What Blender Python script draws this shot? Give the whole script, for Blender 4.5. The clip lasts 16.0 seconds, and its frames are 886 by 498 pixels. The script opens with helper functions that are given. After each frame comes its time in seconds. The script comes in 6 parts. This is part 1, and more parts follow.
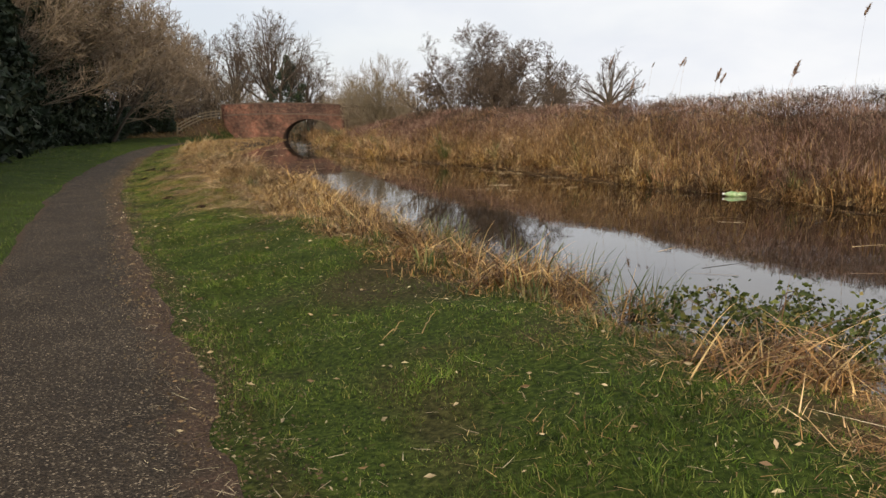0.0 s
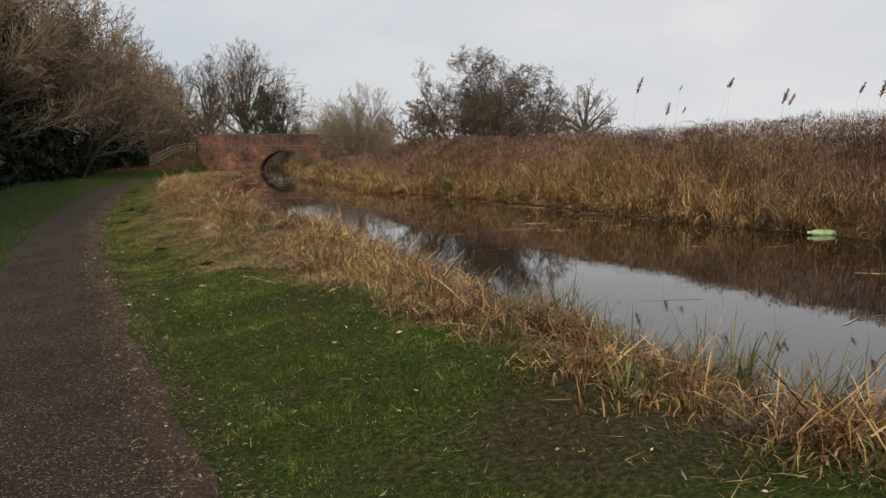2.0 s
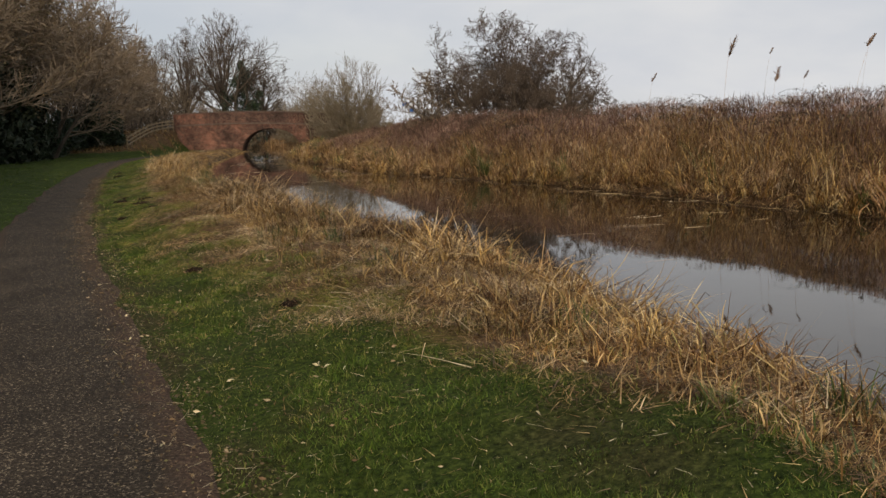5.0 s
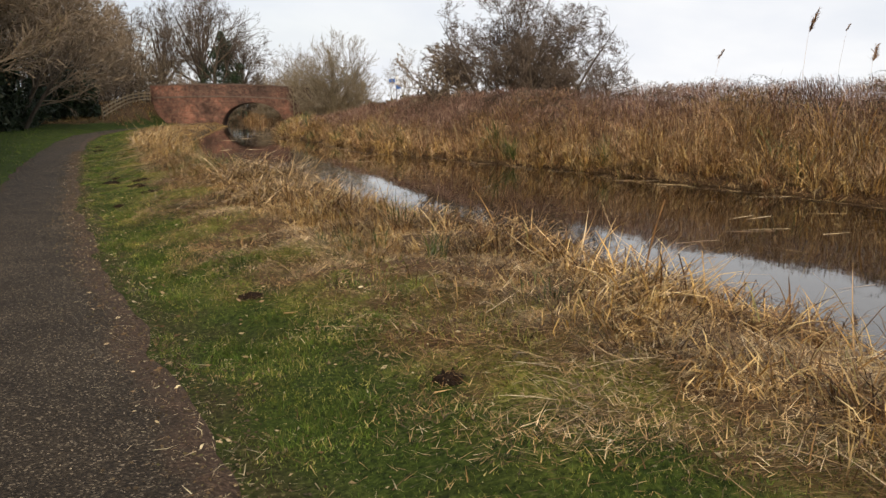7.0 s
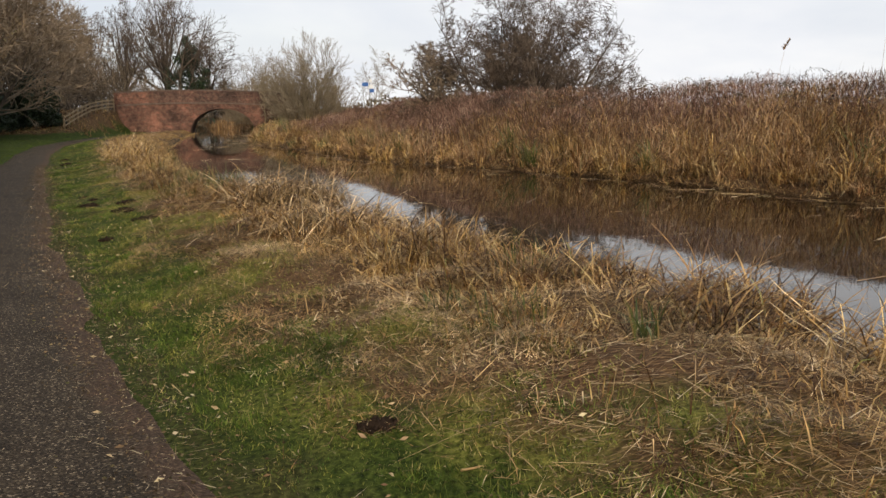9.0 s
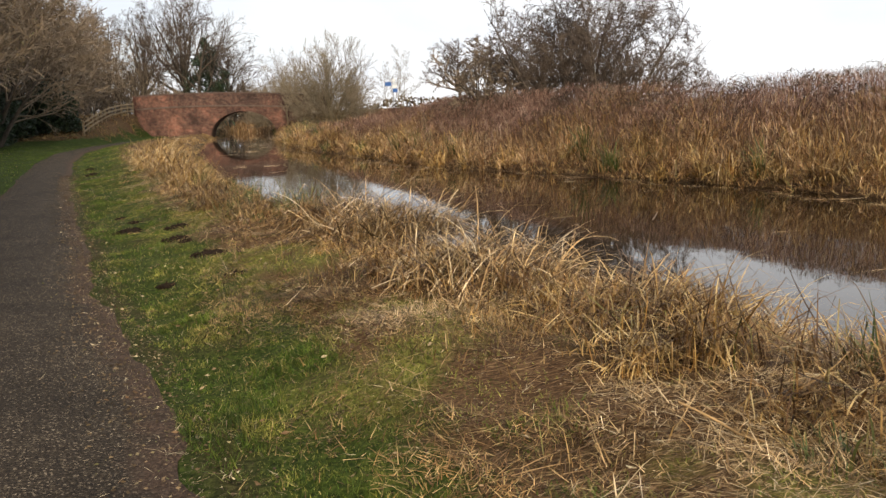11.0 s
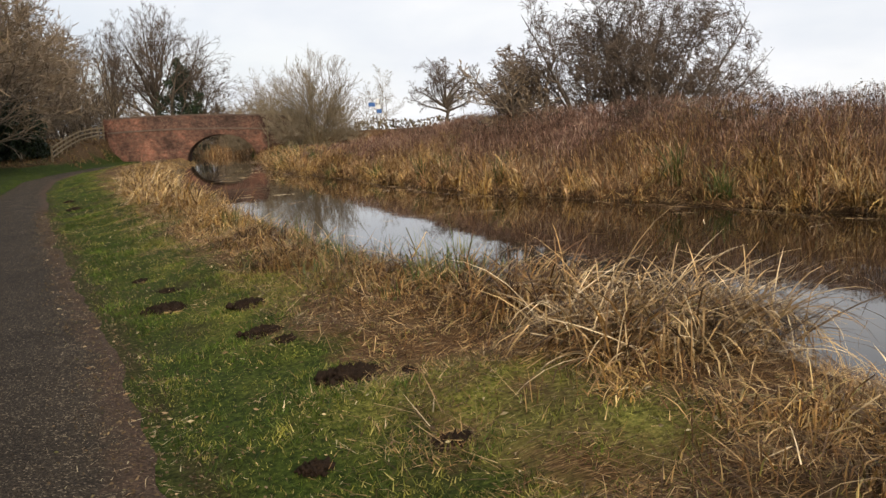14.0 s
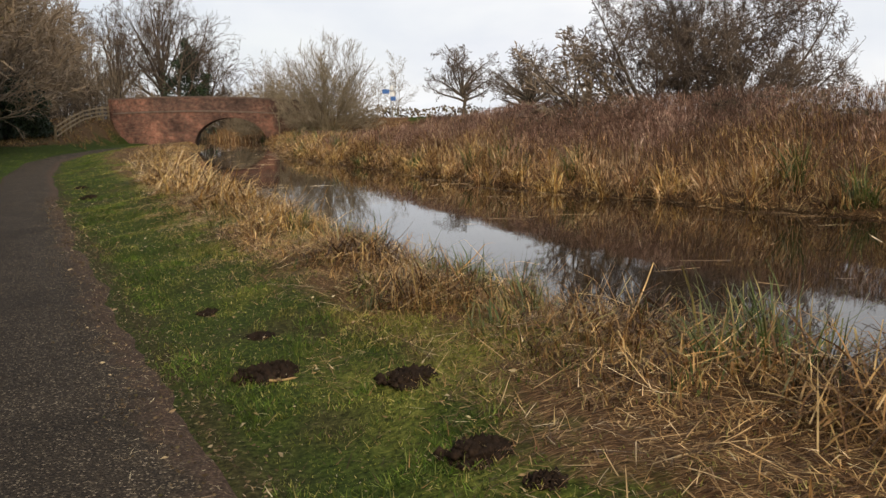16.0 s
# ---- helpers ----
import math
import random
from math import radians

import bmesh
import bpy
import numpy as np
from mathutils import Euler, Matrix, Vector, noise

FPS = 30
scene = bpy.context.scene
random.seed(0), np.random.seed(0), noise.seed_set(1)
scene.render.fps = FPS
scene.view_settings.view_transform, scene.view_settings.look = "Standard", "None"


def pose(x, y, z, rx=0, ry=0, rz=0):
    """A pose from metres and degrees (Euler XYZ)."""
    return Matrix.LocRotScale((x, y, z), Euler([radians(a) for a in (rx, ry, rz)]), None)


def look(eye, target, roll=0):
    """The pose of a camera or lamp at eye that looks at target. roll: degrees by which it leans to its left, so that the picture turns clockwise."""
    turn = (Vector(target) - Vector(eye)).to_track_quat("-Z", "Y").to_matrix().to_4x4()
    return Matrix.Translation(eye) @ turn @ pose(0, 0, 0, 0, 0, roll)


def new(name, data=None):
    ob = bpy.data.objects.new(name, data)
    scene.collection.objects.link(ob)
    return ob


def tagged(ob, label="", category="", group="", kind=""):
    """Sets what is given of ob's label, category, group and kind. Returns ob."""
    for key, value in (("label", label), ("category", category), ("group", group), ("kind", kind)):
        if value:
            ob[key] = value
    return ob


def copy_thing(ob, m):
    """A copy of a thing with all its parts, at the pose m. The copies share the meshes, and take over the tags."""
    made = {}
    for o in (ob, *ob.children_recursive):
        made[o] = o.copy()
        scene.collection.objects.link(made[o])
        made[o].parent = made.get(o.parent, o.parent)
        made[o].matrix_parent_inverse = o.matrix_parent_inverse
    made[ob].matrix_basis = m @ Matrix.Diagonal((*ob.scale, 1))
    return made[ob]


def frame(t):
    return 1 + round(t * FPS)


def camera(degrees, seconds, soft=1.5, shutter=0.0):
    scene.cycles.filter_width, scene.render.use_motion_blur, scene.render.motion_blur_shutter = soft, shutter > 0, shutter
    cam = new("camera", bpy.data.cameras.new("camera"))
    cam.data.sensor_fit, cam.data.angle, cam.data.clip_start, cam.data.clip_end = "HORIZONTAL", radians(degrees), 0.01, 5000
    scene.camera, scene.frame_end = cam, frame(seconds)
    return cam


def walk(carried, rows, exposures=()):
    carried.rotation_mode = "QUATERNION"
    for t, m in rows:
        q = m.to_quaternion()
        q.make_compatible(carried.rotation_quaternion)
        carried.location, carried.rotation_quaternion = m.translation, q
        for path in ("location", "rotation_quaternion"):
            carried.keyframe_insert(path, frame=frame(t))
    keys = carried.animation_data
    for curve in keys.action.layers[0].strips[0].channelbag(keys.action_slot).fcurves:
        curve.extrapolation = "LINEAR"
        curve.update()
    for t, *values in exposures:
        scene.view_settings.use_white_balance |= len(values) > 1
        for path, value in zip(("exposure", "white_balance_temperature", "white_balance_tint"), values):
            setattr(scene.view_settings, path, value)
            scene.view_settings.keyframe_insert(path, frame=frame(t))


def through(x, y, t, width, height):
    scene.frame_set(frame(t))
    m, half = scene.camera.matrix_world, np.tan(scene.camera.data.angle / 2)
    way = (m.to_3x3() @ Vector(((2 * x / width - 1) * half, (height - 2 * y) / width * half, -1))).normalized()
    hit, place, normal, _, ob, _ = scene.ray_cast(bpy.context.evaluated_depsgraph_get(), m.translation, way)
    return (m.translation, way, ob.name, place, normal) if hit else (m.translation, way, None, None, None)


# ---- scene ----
cam = camera(54.9, 16.0, soft=1.5)
PATH = [
    (0, (-0.088, -0.032, 1.521), (-0.043, 1.947, 1.234), -0.4),
    (0.5, (-0.381, 0.719, 1.523), (-0.333, 2.701, 1.257), 1.0),
    (1, (-0.689, 1.459, 1.532), (-0.569, 3.436, 1.251), -0.2),
    (1.5, (-0.985, 2.201, 1.573), (-0.909, 4.183, 1.318), -0.7),
    (2, (-1.328, 2.951, 1.591), (-1.217, 4.936, 1.37), -1.1),
    (2.5, (-1.603, 3.68, 1.6), (-1.488, 5.667, 1.402), -1.4),
    (3, (-1.902, 4.433, 1.563), (-1.754, 6.413, 1.321), 0.1),
    (3.5, (-2.261, 4.996, 1.586), (-2.113, 6.975, 1.339), -0.7),
    (3.7, (-2.362, 5.249, 1.603), (-2.249, 7.229, 1.347), 0.0),
    (5.8, (-3.737, 8.691, 1.598), (-3.538, 10.661, 1.317), -2.0),
    (6, (-3.858, 8.95, 1.577), (-3.668, 10.92, 1.291), -0.9),
    (6.5, (-4.165, 9.648, 1.566), (-3.931, 11.607, 1.239), -0.9),
    (7, (-4.448, 10.349, 1.589), (-4.218, 12.309, 1.267), -0.1),
    (7.5, (-4.725, 11.086, 1.587), (-4.446, 13.039, 1.258), 0.1),
    (8, (-4.98, 11.822, 1.6), (-4.679, 13.778, 1.312), -0.7),
    (8.5, (-5.25, 12.54, 1.588), (-4.913, 14.49, 1.296), -0.7),
    (9, (-5.481, 13.268, 1.584), (-5.174, 15.219, 1.269), -1.0),
    (9.5, (-5.738, 13.97, 1.589), (-5.484, 15.928, 1.27), 0.5),
    (10, (-6.01, 14.717, 1.625), (-5.723, 16.665, 1.278), -1.1),
    (10.2, (-6.125, 14.99, 1.661), (-5.855, 16.947, 1.348), -1.9),
    (12.3, (-7.083, 18.011, 1.609), (-6.776, 19.954, 1.246), -0.8),
    (12.5, (-7.201, 18.281, 1.626), (-6.906, 20.221, 1.237), -0.0),
    (13, (-7.506, 19.011, 1.639), (-7.179, 20.952, 1.284), -1.3),
    (13.5, (-7.809, 19.821, 1.637), (-7.45, 21.759, 1.295), -2.4),
    (14, (-8.105, 20.619, 1.635), (-7.756, 22.569, 1.366), -2.4),
    (14.5, (-8.364, 21.424, 1.613), (-7.984, 23.366, 1.32), -2.9),
    (15, (-8.637, 22.179, 1.607), (-8.277, 24.127, 1.331), -1.7),
    (15.5, (-8.908, 22.951, 1.605), (-8.52, 24.889, 1.302), -1.9),
    (16, (-9.181, 23.724, 1.612), (-8.827, 25.67, 1.321), -0.8),
]
EXPOSURES = [(0, 0.23), (0.5, 0.18), (1.5, -0.07), (2.5, -0.18), (3.0, -0.2), (3.5, -0.2), (5.8, -0.22), (6.5, 0.13), (7.5, 0.28), (8.5, 0.21), (9.5, 0.21), (10, 0.41), (12.5, 0.48), (13, 0.48), (14, 0.29), (15, 0.27), (16, 0.23)]
walk(cam, [(t, look(eye, target, roll)) for t, eye, target, roll in PATH], EXPOSURES)

# ---------------------------------------------------------------- sky, sun
SUN_AZ, SUN_EL = radians(178), radians(27)     # azimuth from +y towards +x
world = bpy.data.worlds.new("overcast_sky")
scene.world = world
world.use_nodes = True
wn, wl = world.node_tree.nodes, world.node_tree.links
wn.clear()


def wnode(kind, **values):
    n = wn.new(kind)
    for key, value in values.items():
        n.inputs[key].default_value = value
    return n


w_out, w_bg = wn.new("ShaderNodeOutputWorld"), wnode("ShaderNodeBackground", Strength=0.10)
w_sky = wn.new("ShaderNodeTexSky")
w_sky.sky_type, w_sky.sun_disc = "NISHITA", False
w_sky.sun_elevation, w_sky.sun_rotation = SUN_EL, SUN_AZ
w_sky.dust_density, w_sky.air_density = 2.0, 1.0
w_tc = wn.new("ShaderNodeTexCoord")
w_sep = wn.new("ShaderNodeSeparateXYZ")
w_lift = wn.new("ShaderNodeMath"); w_lift.operation = "ADD"; w_lift.inputs[1].default_value = 0.30
w_max = wn.new("ShaderNodeMath"); w_max.operation = "MAXIMUM"; w_max.inputs[1].default_value = 0.0
w_div = wn.new("ShaderNodeVectorMath"); w_div.operation = "DIVIDE"
w_cmb = wn.new("ShaderNodeCombineXYZ"); w_cmb.inputs[2].default_value = 1.0
w_n1 = wnode("ShaderNodeTexNoise", Scale=1.9, Detail=5.0, Roughness=0.5, Distortion=0.15)
w_n2 = wnode("ShaderNodeTexNoise", Scale=0.42, Detail=3.0, Roughness=0.5)
w_r1, w_r2 = wn.new("ShaderNodeValToRGB"), wn.new("ShaderNodeValToRGB")
w_r1.color_ramp.elements[0].position, w_r1.color_ramp.elements[0].color = 0.34, (7.0, 7.25, 7.8, 1)
w_r1.color_ramp.elements[1].position, w_r1.color_ramp.elements[1].color = 0.62, (8.2, 8.25, 8.4, 1)
w_r2.color_ramp.elements[0].position, w_r2.color_ramp.elements[0].color = 0.30, (0.55, 0.55, 0.55, 1)
w_r2.color_ramp.elements[1].position, w_r2.color_ramp.elements[1].color = 0.55, (1, 1, 1, 1)
w_mix = wn.new("ShaderNodeMix"); w_mix.data_type = "RGBA"
wl.new(w_tc.outputs["Generated"], w_sep.inputs[0])
wl.new(w_sep.outputs["Z"], w_max.inputs[0]); wl.new(w_max.outputs[0], w_lift.inputs[0])
for k in (0, 1):
    wl.new(w_lift.outputs[0], w_cmb.inputs[k])
wl.new(w_tc.outputs["Generated"], w_div.inputs[0]); wl.new(w_cmb.outputs[0], w_div.inputs[1])
wl.new(w_div.outputs[0], w_n1.inputs["Vector"]); wl.new(w_div.outputs[0], w_n2.inputs["Vector"])
wl.new(w_n1.outputs["Fac"], w_r1.inputs[0]); wl.new(w_n2.outputs["Fac"], w_r2.inputs[0])
wl.new(w_r2.outputs[0], w_mix.inputs["Factor"])
wl.new(w_sky.outputs[0], w_mix.inputs["A"]); wl.new(w_r1.outputs[0], w_mix.inputs["B"])
wl.new(w_mix.outputs["Result"], w_bg.inputs["Color"]); wl.new(w_bg.outputs[0], w_out.inputs[0])

sun = new("sun", bpy.data.lights.new("sun", "SUN"))
sun.data.energy, sun.data.angle, sun.data.color = 2.5, radians(10), (1.0, 0.82, 0.58)
sun.matrix_world = look((math.sin(SUN_AZ) * 50, math.cos(SUN_AZ) * 50, 50 * math.tan(SUN_EL)), (0, 0, 0))

# ---------------------------------------------------------------- materials


def material(name, rough=0.8, metal=0.0, spec=0.3):
    m = bpy.data.materials.new(name)
    m.use_nodes = True
    b = m.node_tree.nodes["Principled BSDF"]
    b.inputs["Roughness"].default_value, b.inputs["Metallic"].default_value = rough, metal
    b.inputs["Specular IOR Level"].default_value = spec
    return m, m.node_tree.nodes, m.node_tree.links, b


def ramp(nodes, stops):
    r = nodes.new("ShaderNodeValToRGB")
    els = r.color_ramp.elements
    while len(els) < len(stops):
        els.new(0.5)
    for e, (p, c) in zip(els, stops):
        e.position, e.color = p, (*c, 1)
    return r


def noise_tex(nodes, links, scale, detail=4.0, rough=0.55, coords=None):
    n = nodes.new("ShaderNodeTexNoise")
    n.inputs["Scale"].default_value, n.inputs["Detail"].default_value, n.inputs["Roughness"].default_value = scale, detail, rough
    if coords is None:
        coords = nodes.new("ShaderNodeNewGeometry").outputs["Position"]
    links.new(coords, n.inputs["Vector"])
    return n


def mix_rgb(nodes, links, a, b, fac, mode="MIX"):
    m = nodes.new("ShaderNodeMix")
    m.data_type, m.blend_type = "RGBA", mode
    for key, v in (("Factor", fac), ("A", a), ("B", b)):
        if isinstance(v, (int, float)):
            m.inputs[key].default_value = v
        elif isinstance(v, tuple):
            m.inputs[key].default_value = (*v, 1)
        else:
            links.new(v, m.inputs[key])
    return m.outputs["Result"]


def bump(nodes, links, bsdf, height, strength, dist):
    b = nodes.new("ShaderNodeBump")
    b.inputs["Strength"].default_value, b.inputs["Distance"].default_value = strength, dist
    links.new(height, b.inputs["Height"])
    links.new(b.outputs[0], bsdf.inputs["Normal"])


def blade_material(name, stops, patch=0.5, tone=(0.65, 1.35), rough=0.65, spec=0.25, through=0.0):
    """Colours picked per blade, with patches of lighter and darker growth over the bank."""
    m, n, l, b = material(name, rough, 0, spec)
    geo = n.new("ShaderNodeNewGeometry")
    r = ramp(n, stops)
    l.new(geo.outputs["Random Per Island"], r.inputs[0])
    nz = noise_tex(n, l, patch, 3.0, 0.6, geo.outputs["Position"])
    t = ramp(n, [(0.32, (tone[0],) * 3), (0.68, (tone[1],) * 3)])
    l.new(nz.outputs["Fac"], t.inputs[0])
    c = mix_rgb(n, l, r.outputs[0], t.outputs[0], 1.0, "MULTIPLY")
    # finer mottle: shadowed gaps and bright tips among the blades, put into colour
    fine = noise_tex(n, l, patch * 7, 2.0, 0.5, geo.outputs["Position"])
    t2 = ramp(n, [(0.35, (0.58,) * 3), (0.65, (1.40,) * 3)])
    l.new(fine.outputs["Fac"], t2.inputs[0])
    c = mix_rgb(n, l, c, t2.outputs[0], 1.0, "MULTIPLY")
    l.new(c, b.inputs["Base Color"])
    if through > 0:
        tr = n.new("ShaderNodeBsdfTranslucent")
        l.new(c, tr.inputs["Color"])
        ms = n.new("ShaderNodeMixShader")
        ms.inputs[0].default_value = through
        l.new(b.outputs[0], ms.inputs[1]); l.new(tr.outputs[0], ms.inputs[2])
        l.new(ms.outputs[0], n["Material Output"].inputs[0])
    return m


def plain_material(name, a, b2, scale, rough=0.8, spec=0.3, bump_mm=0.0, bump_scale=None, detail=6.0, island=0.0):
    m, n, l, b = material(name, rough, 0, spec)
    nz = noise_tex(n, l, scale, detail, 0.65)
    r = ramp(n, [(0.3, a), (0.7, b2)])
    l.new(nz.outputs["Fac"], r.inputs[0])
    c = r.outputs[0]
    if island:
        g = n.new("ShaderNodeNewGeometry")
        rr = ramp(n, [(0.0, (1 - island,) * 3), (1.0, (1 + island,) * 3)])
        l.new(g.outputs["Random Per Island"], rr.inputs[0])
        c = mix_rgb(n, l, c, rr.outputs[0], 1.0, "MULTIPLY")
    l.new(c, b.inputs["Base Color"])
    if bump_mm:
        bz = noise_tex(n, l, bump_scale or scale * 6, 6.0, 0.7)
        bump(n, l, b, bz.outputs["Fac"], 0.8, bump_mm / 1000)
    return m


GRASS = blade_material("green_grass", [(0.0, (0.020, 0.046, 0.006)), (0.35, (0.058, 0.104, 0.011)), (0.75, (0.115, 0.162, 0.022)), (0.95, (0.18, 0.20, 0.05)), (1.0, (0.33, 0.26, 0.12))], 1.1, (0.45, 1.5), 0.6, 0.25, 0.22)
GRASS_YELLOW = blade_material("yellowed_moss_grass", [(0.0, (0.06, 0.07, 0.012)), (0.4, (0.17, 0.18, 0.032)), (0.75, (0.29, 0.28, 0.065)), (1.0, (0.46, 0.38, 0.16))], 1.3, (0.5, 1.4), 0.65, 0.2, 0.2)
STRAW = blade_material("cut_straw", [(0.0, (0.050, 0.027, 0.012)), (0.3, (0.16, 0.092, 0.040)), (0.5, (0.42, 0.265, 0.115)), (0.8, (0.60, 0.42, 0.20)), (1.0, (0.84, 0.68, 0.44))], 1.0, (0.55, 1.35), 0.6, 0.3)
SEDGE = blade_material("dead_sedge", [(0.0, (0.045, 0.022, 0.009)), (0.4, (0.15, 0.076, 0.029)), (0.7, (0.34, 0.195, 0.070)), (0.92, (0.60, 0.42, 0.19)), (1.0, (0.17, 0.17, 0.05))], 0.8, (0.55, 1.3), 0.6, 0.25, 0.05)
SEDGE_GOLD = blade_material("golden_sedge", [(0.0, (0.08, 0.036, 0.011)), (0.35, (0.30, 0.16, 0.045)), (0.7, (0.58, 0.375, 0.125)), (1.0, (0.78, 0.60, 0.30))], 0.8, (0.6, 1.25), 0.55, 0.3, 0.05)
SEDGE_GREEN = blade_material("green_sedge", [(0.0, (0.045, 0.07, 0.016)), (0.5, (0.085, 0.115, 0.03)), (0.8, (0.16, 0.15, 0.05)), (1.0, (0.34, 0.24, 0.10))], 0.8, (0.7, 1.25), 0.5, 0.35, 0.15)
REED_GOLD = blade_material("golden_reed", [(0.0, (0.09, 0.045, 0.022)), (0.4, (0.30, 0.165, 0.076)), (0.8, (0.54, 0.355, 0.185)), (0.96, (0.68, 0.52, 0.34)), (1.0, (0.18, 0.18, 0.06))], 0.6, (0.45, 1.4), 0.65, 0.2, 0.15)
REED_BROWN = blade_material("brown_reed_stems", [(0.0, (0.062, 0.034, 0.026)), (0.5, (0.185, 0.106, 0.079)), (0.85, (0.32, 0.205, 0.156)), (1.0, (0.48, 0.36, 0.275))], 0.8, (0.4, 1.6), 0.75, 0.15, 0.1)
SEED = blade_material("reed_plume", [(0.0, (0.20, 0.125, 0.085)), (1.0, (0.42, 0.29, 0.20))], 2, (0.8, 1.2), 0.85, 0.1, 0.2)
BARK = plain_material("grey_brown_bark", (0.045, 0.036, 0.028), (0.13, 0.105, 0.082), 3.0, 0.9, 0.2, 12, 14)
BARK_PALE = plain_material("pale_willow_bark", (0.12, 0.10, 0.065), (0.26, 0.215, 0.135), 3.0, 0.85, 0.2, 8, 14)
TWIG = plain_material("bare_twigs", (0.075, 0.058, 0.046), (0.17, 0.132, 0.104), 1.5, 0.9, 0.2)
TWIG_TAN = plain_material("tan_willow_twigs", (0.17, 0.14, 0.10), (0.30, 0.25, 0.18), 1.5, 0.85, 0.2)
TWIG_RED = plain_material("reddish_twigs", (0.13, 0.10, 0.073), (0.31, 0.24, 0.172), 1.5, 0.9, 0.2)
IVY = blade_material("dark_ivy_leaves", [(0.0, (0.010, 0.020, 0.010)), (0.6, (0.022, 0.040, 0.016)), (1.0, (0.05, 0.07, 0.03))], 0.5, (0.6, 1.3), 0.45, 0.4)
CONIFER = blade_material("conifer_sprays", [(0.0, (0.014, 0.022, 0.012)), (0.7, (0.030, 0.042, 0.022)), (1.0, (0.06, 0.062, 0.034))], 0.4, (0.6, 1.3), 0.7, 0.2)
RUSSET = blade_material("russet_leaves", [(0.0, (0.06, 0.045, 0.029)), (0.5, (0.14, 0.10, 0.060)), (0.85, (0.22, 0.16, 0.092)), (1.0, (0.11, 0.11, 0.045))], 0.3, (0.6, 1.3), 0.7, 0.2, 0.15)
THICKET = blade_material("tangled_undergrowth", [(0.0, (0.04, 0.032, 0.024)), (0.6, (0.11, 0.087, 0.062)), (1.0, (0.21, 0.165, 0.115))], 0.3, (0.6, 1.4), 0.85, 0.15)
BRAMBLE = blade_material("bramble_leaves", [(0.0, (0.028, 0.042, 0.010)), (0.6, (0.070, 0.088, 0.020)), (0.9, (0.13, 0.135, 0.04)), (1.0, (0.32, 0.26, 0.10))], 2.0, (0.7, 1.3), 0.6, 0.2, 0.2)
LITTER = blade_material("fallen_leaves", [(0.0, (0.12, 0.07, 0.038)), (0.4, (0.30, 0.21, 0.12)), (0.8, (0.48, 0.39, 0.25)), (1.0, (0.62, 0.54, 0.34))], 1.0, (0.8, 1.2), 0.7, 0.2)
CHIPS = blade_material("path_grit", [(0.0, (0.03, 0.024, 0.018)), (0.6, (0.085, 0.068, 0.052)), (0.9, (0.17, 0.135, 0.10)), (1.0, (0.42, 0.35, 0.26))], 1.0, (0.8, 1.2), 0.85, 0.2)
SOIL = plain_material("molehill_soil", (0.010, 0.007, 0.005), (0.045, 0.029, 0.020), 22.0, 0.95, 0.1, 15, 60)
WOOD = plain_material("weathered_fence_wood", (0.17, 0.125, 0.075), (0.34, 0.26, 0.16), 4.0, 0.85, 0.2, 3, 40)
STONE = plain_material("stone_coping", (0.085, 0.062, 0.052), (0.17, 0.125, 0.105), 1.6, 0.9, 0.2, 8, 12)
# shade under the arch is put into this brick's colour
DARKBRICK = plain_material("shaded_arch_brick", (0.05, 0.032, 0.026), (0.13, 0.085, 0.065), 1.2, 0.9, 0.2, 10, 12)


def brick_material(name, light, dark):
    m, n, l, b = material(name, 0.9, 0, 0.2)
    geo = n.new("ShaderNodeNewGeometry")
    sep, cmb = n.new("ShaderNodeSeparateXYZ"), n.new("ShaderNodeCombineXYZ")
    l.new(geo.outputs["Position"], sep.inputs[0])
    add = n.new("ShaderNodeMath"); add.operation = "ADD"
    l.new(sep.outputs["X"], add.inputs[0]); l.new(sep.outputs["Y"], add.inputs[1])
    l.new(add.outputs[0], cmb.inputs[0]); l.new(sep.outputs["Z"], cmb.inputs[1])
    bt = n.new("ShaderNodeTexBrick")
    bt.inputs["Scale"].default_value = 1.0
    bt.inputs["Brick Width"].default_value, bt.inputs["Row Height"].default_value = 0.225, 0.075
    bt.inputs["Mortar Size"].default_value = 0.006
    bt.inputs["Color1"].default_value, bt.inputs["Color2"].default_value = (*dark, 1), (*light, 1)
    bt.inputs["Mortar"].default_value = (0.24, 0.18, 0.145, 1)
    l.new(cmb.outputs[0], bt.inputs["Vector"])
    big = noise_tex(n, l, 0.55, 5.0, 0.65, geo.outputs["Position"])
    stain = ramp(n, [(0.32, (0.38, 0.40, 0.42)), (0.5, (0.75, 0.75, 0.75)), (0.68, (1.35, 1.2, 1.12))])
    l.new(big.outputs["Fac"], stain.inputs[0])
    c = mix_rgb(n, l, bt.outputs["Color"], stain.outputs[0], 1.0, "MULTIPLY")
    small = noise_tex(n, l, 3.2, 4.0, 0.7, geo.outputs["Position"])
    spots = ramp(n, [(0.35, (0.62, 0.64, 0.66)), (0.65, (1.35, 1.32, 1.3))])
    l.new(small.outputs["Fac"], spots.inputs[0])
    c = mix_rgb(n, l, c, spots.outputs[0], 1.0, "MULTIPLY")
    l.new(c, b.inputs["Base Color"])
    bump(n, l, b, bt.outputs["Fac"], -0.5, 0.01)
    return m


BRICK = brick_material("red_brick", (0.20, 0.098, 0.074), (0.115, 0.058, 0.046))
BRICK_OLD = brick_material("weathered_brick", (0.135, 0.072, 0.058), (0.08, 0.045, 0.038))


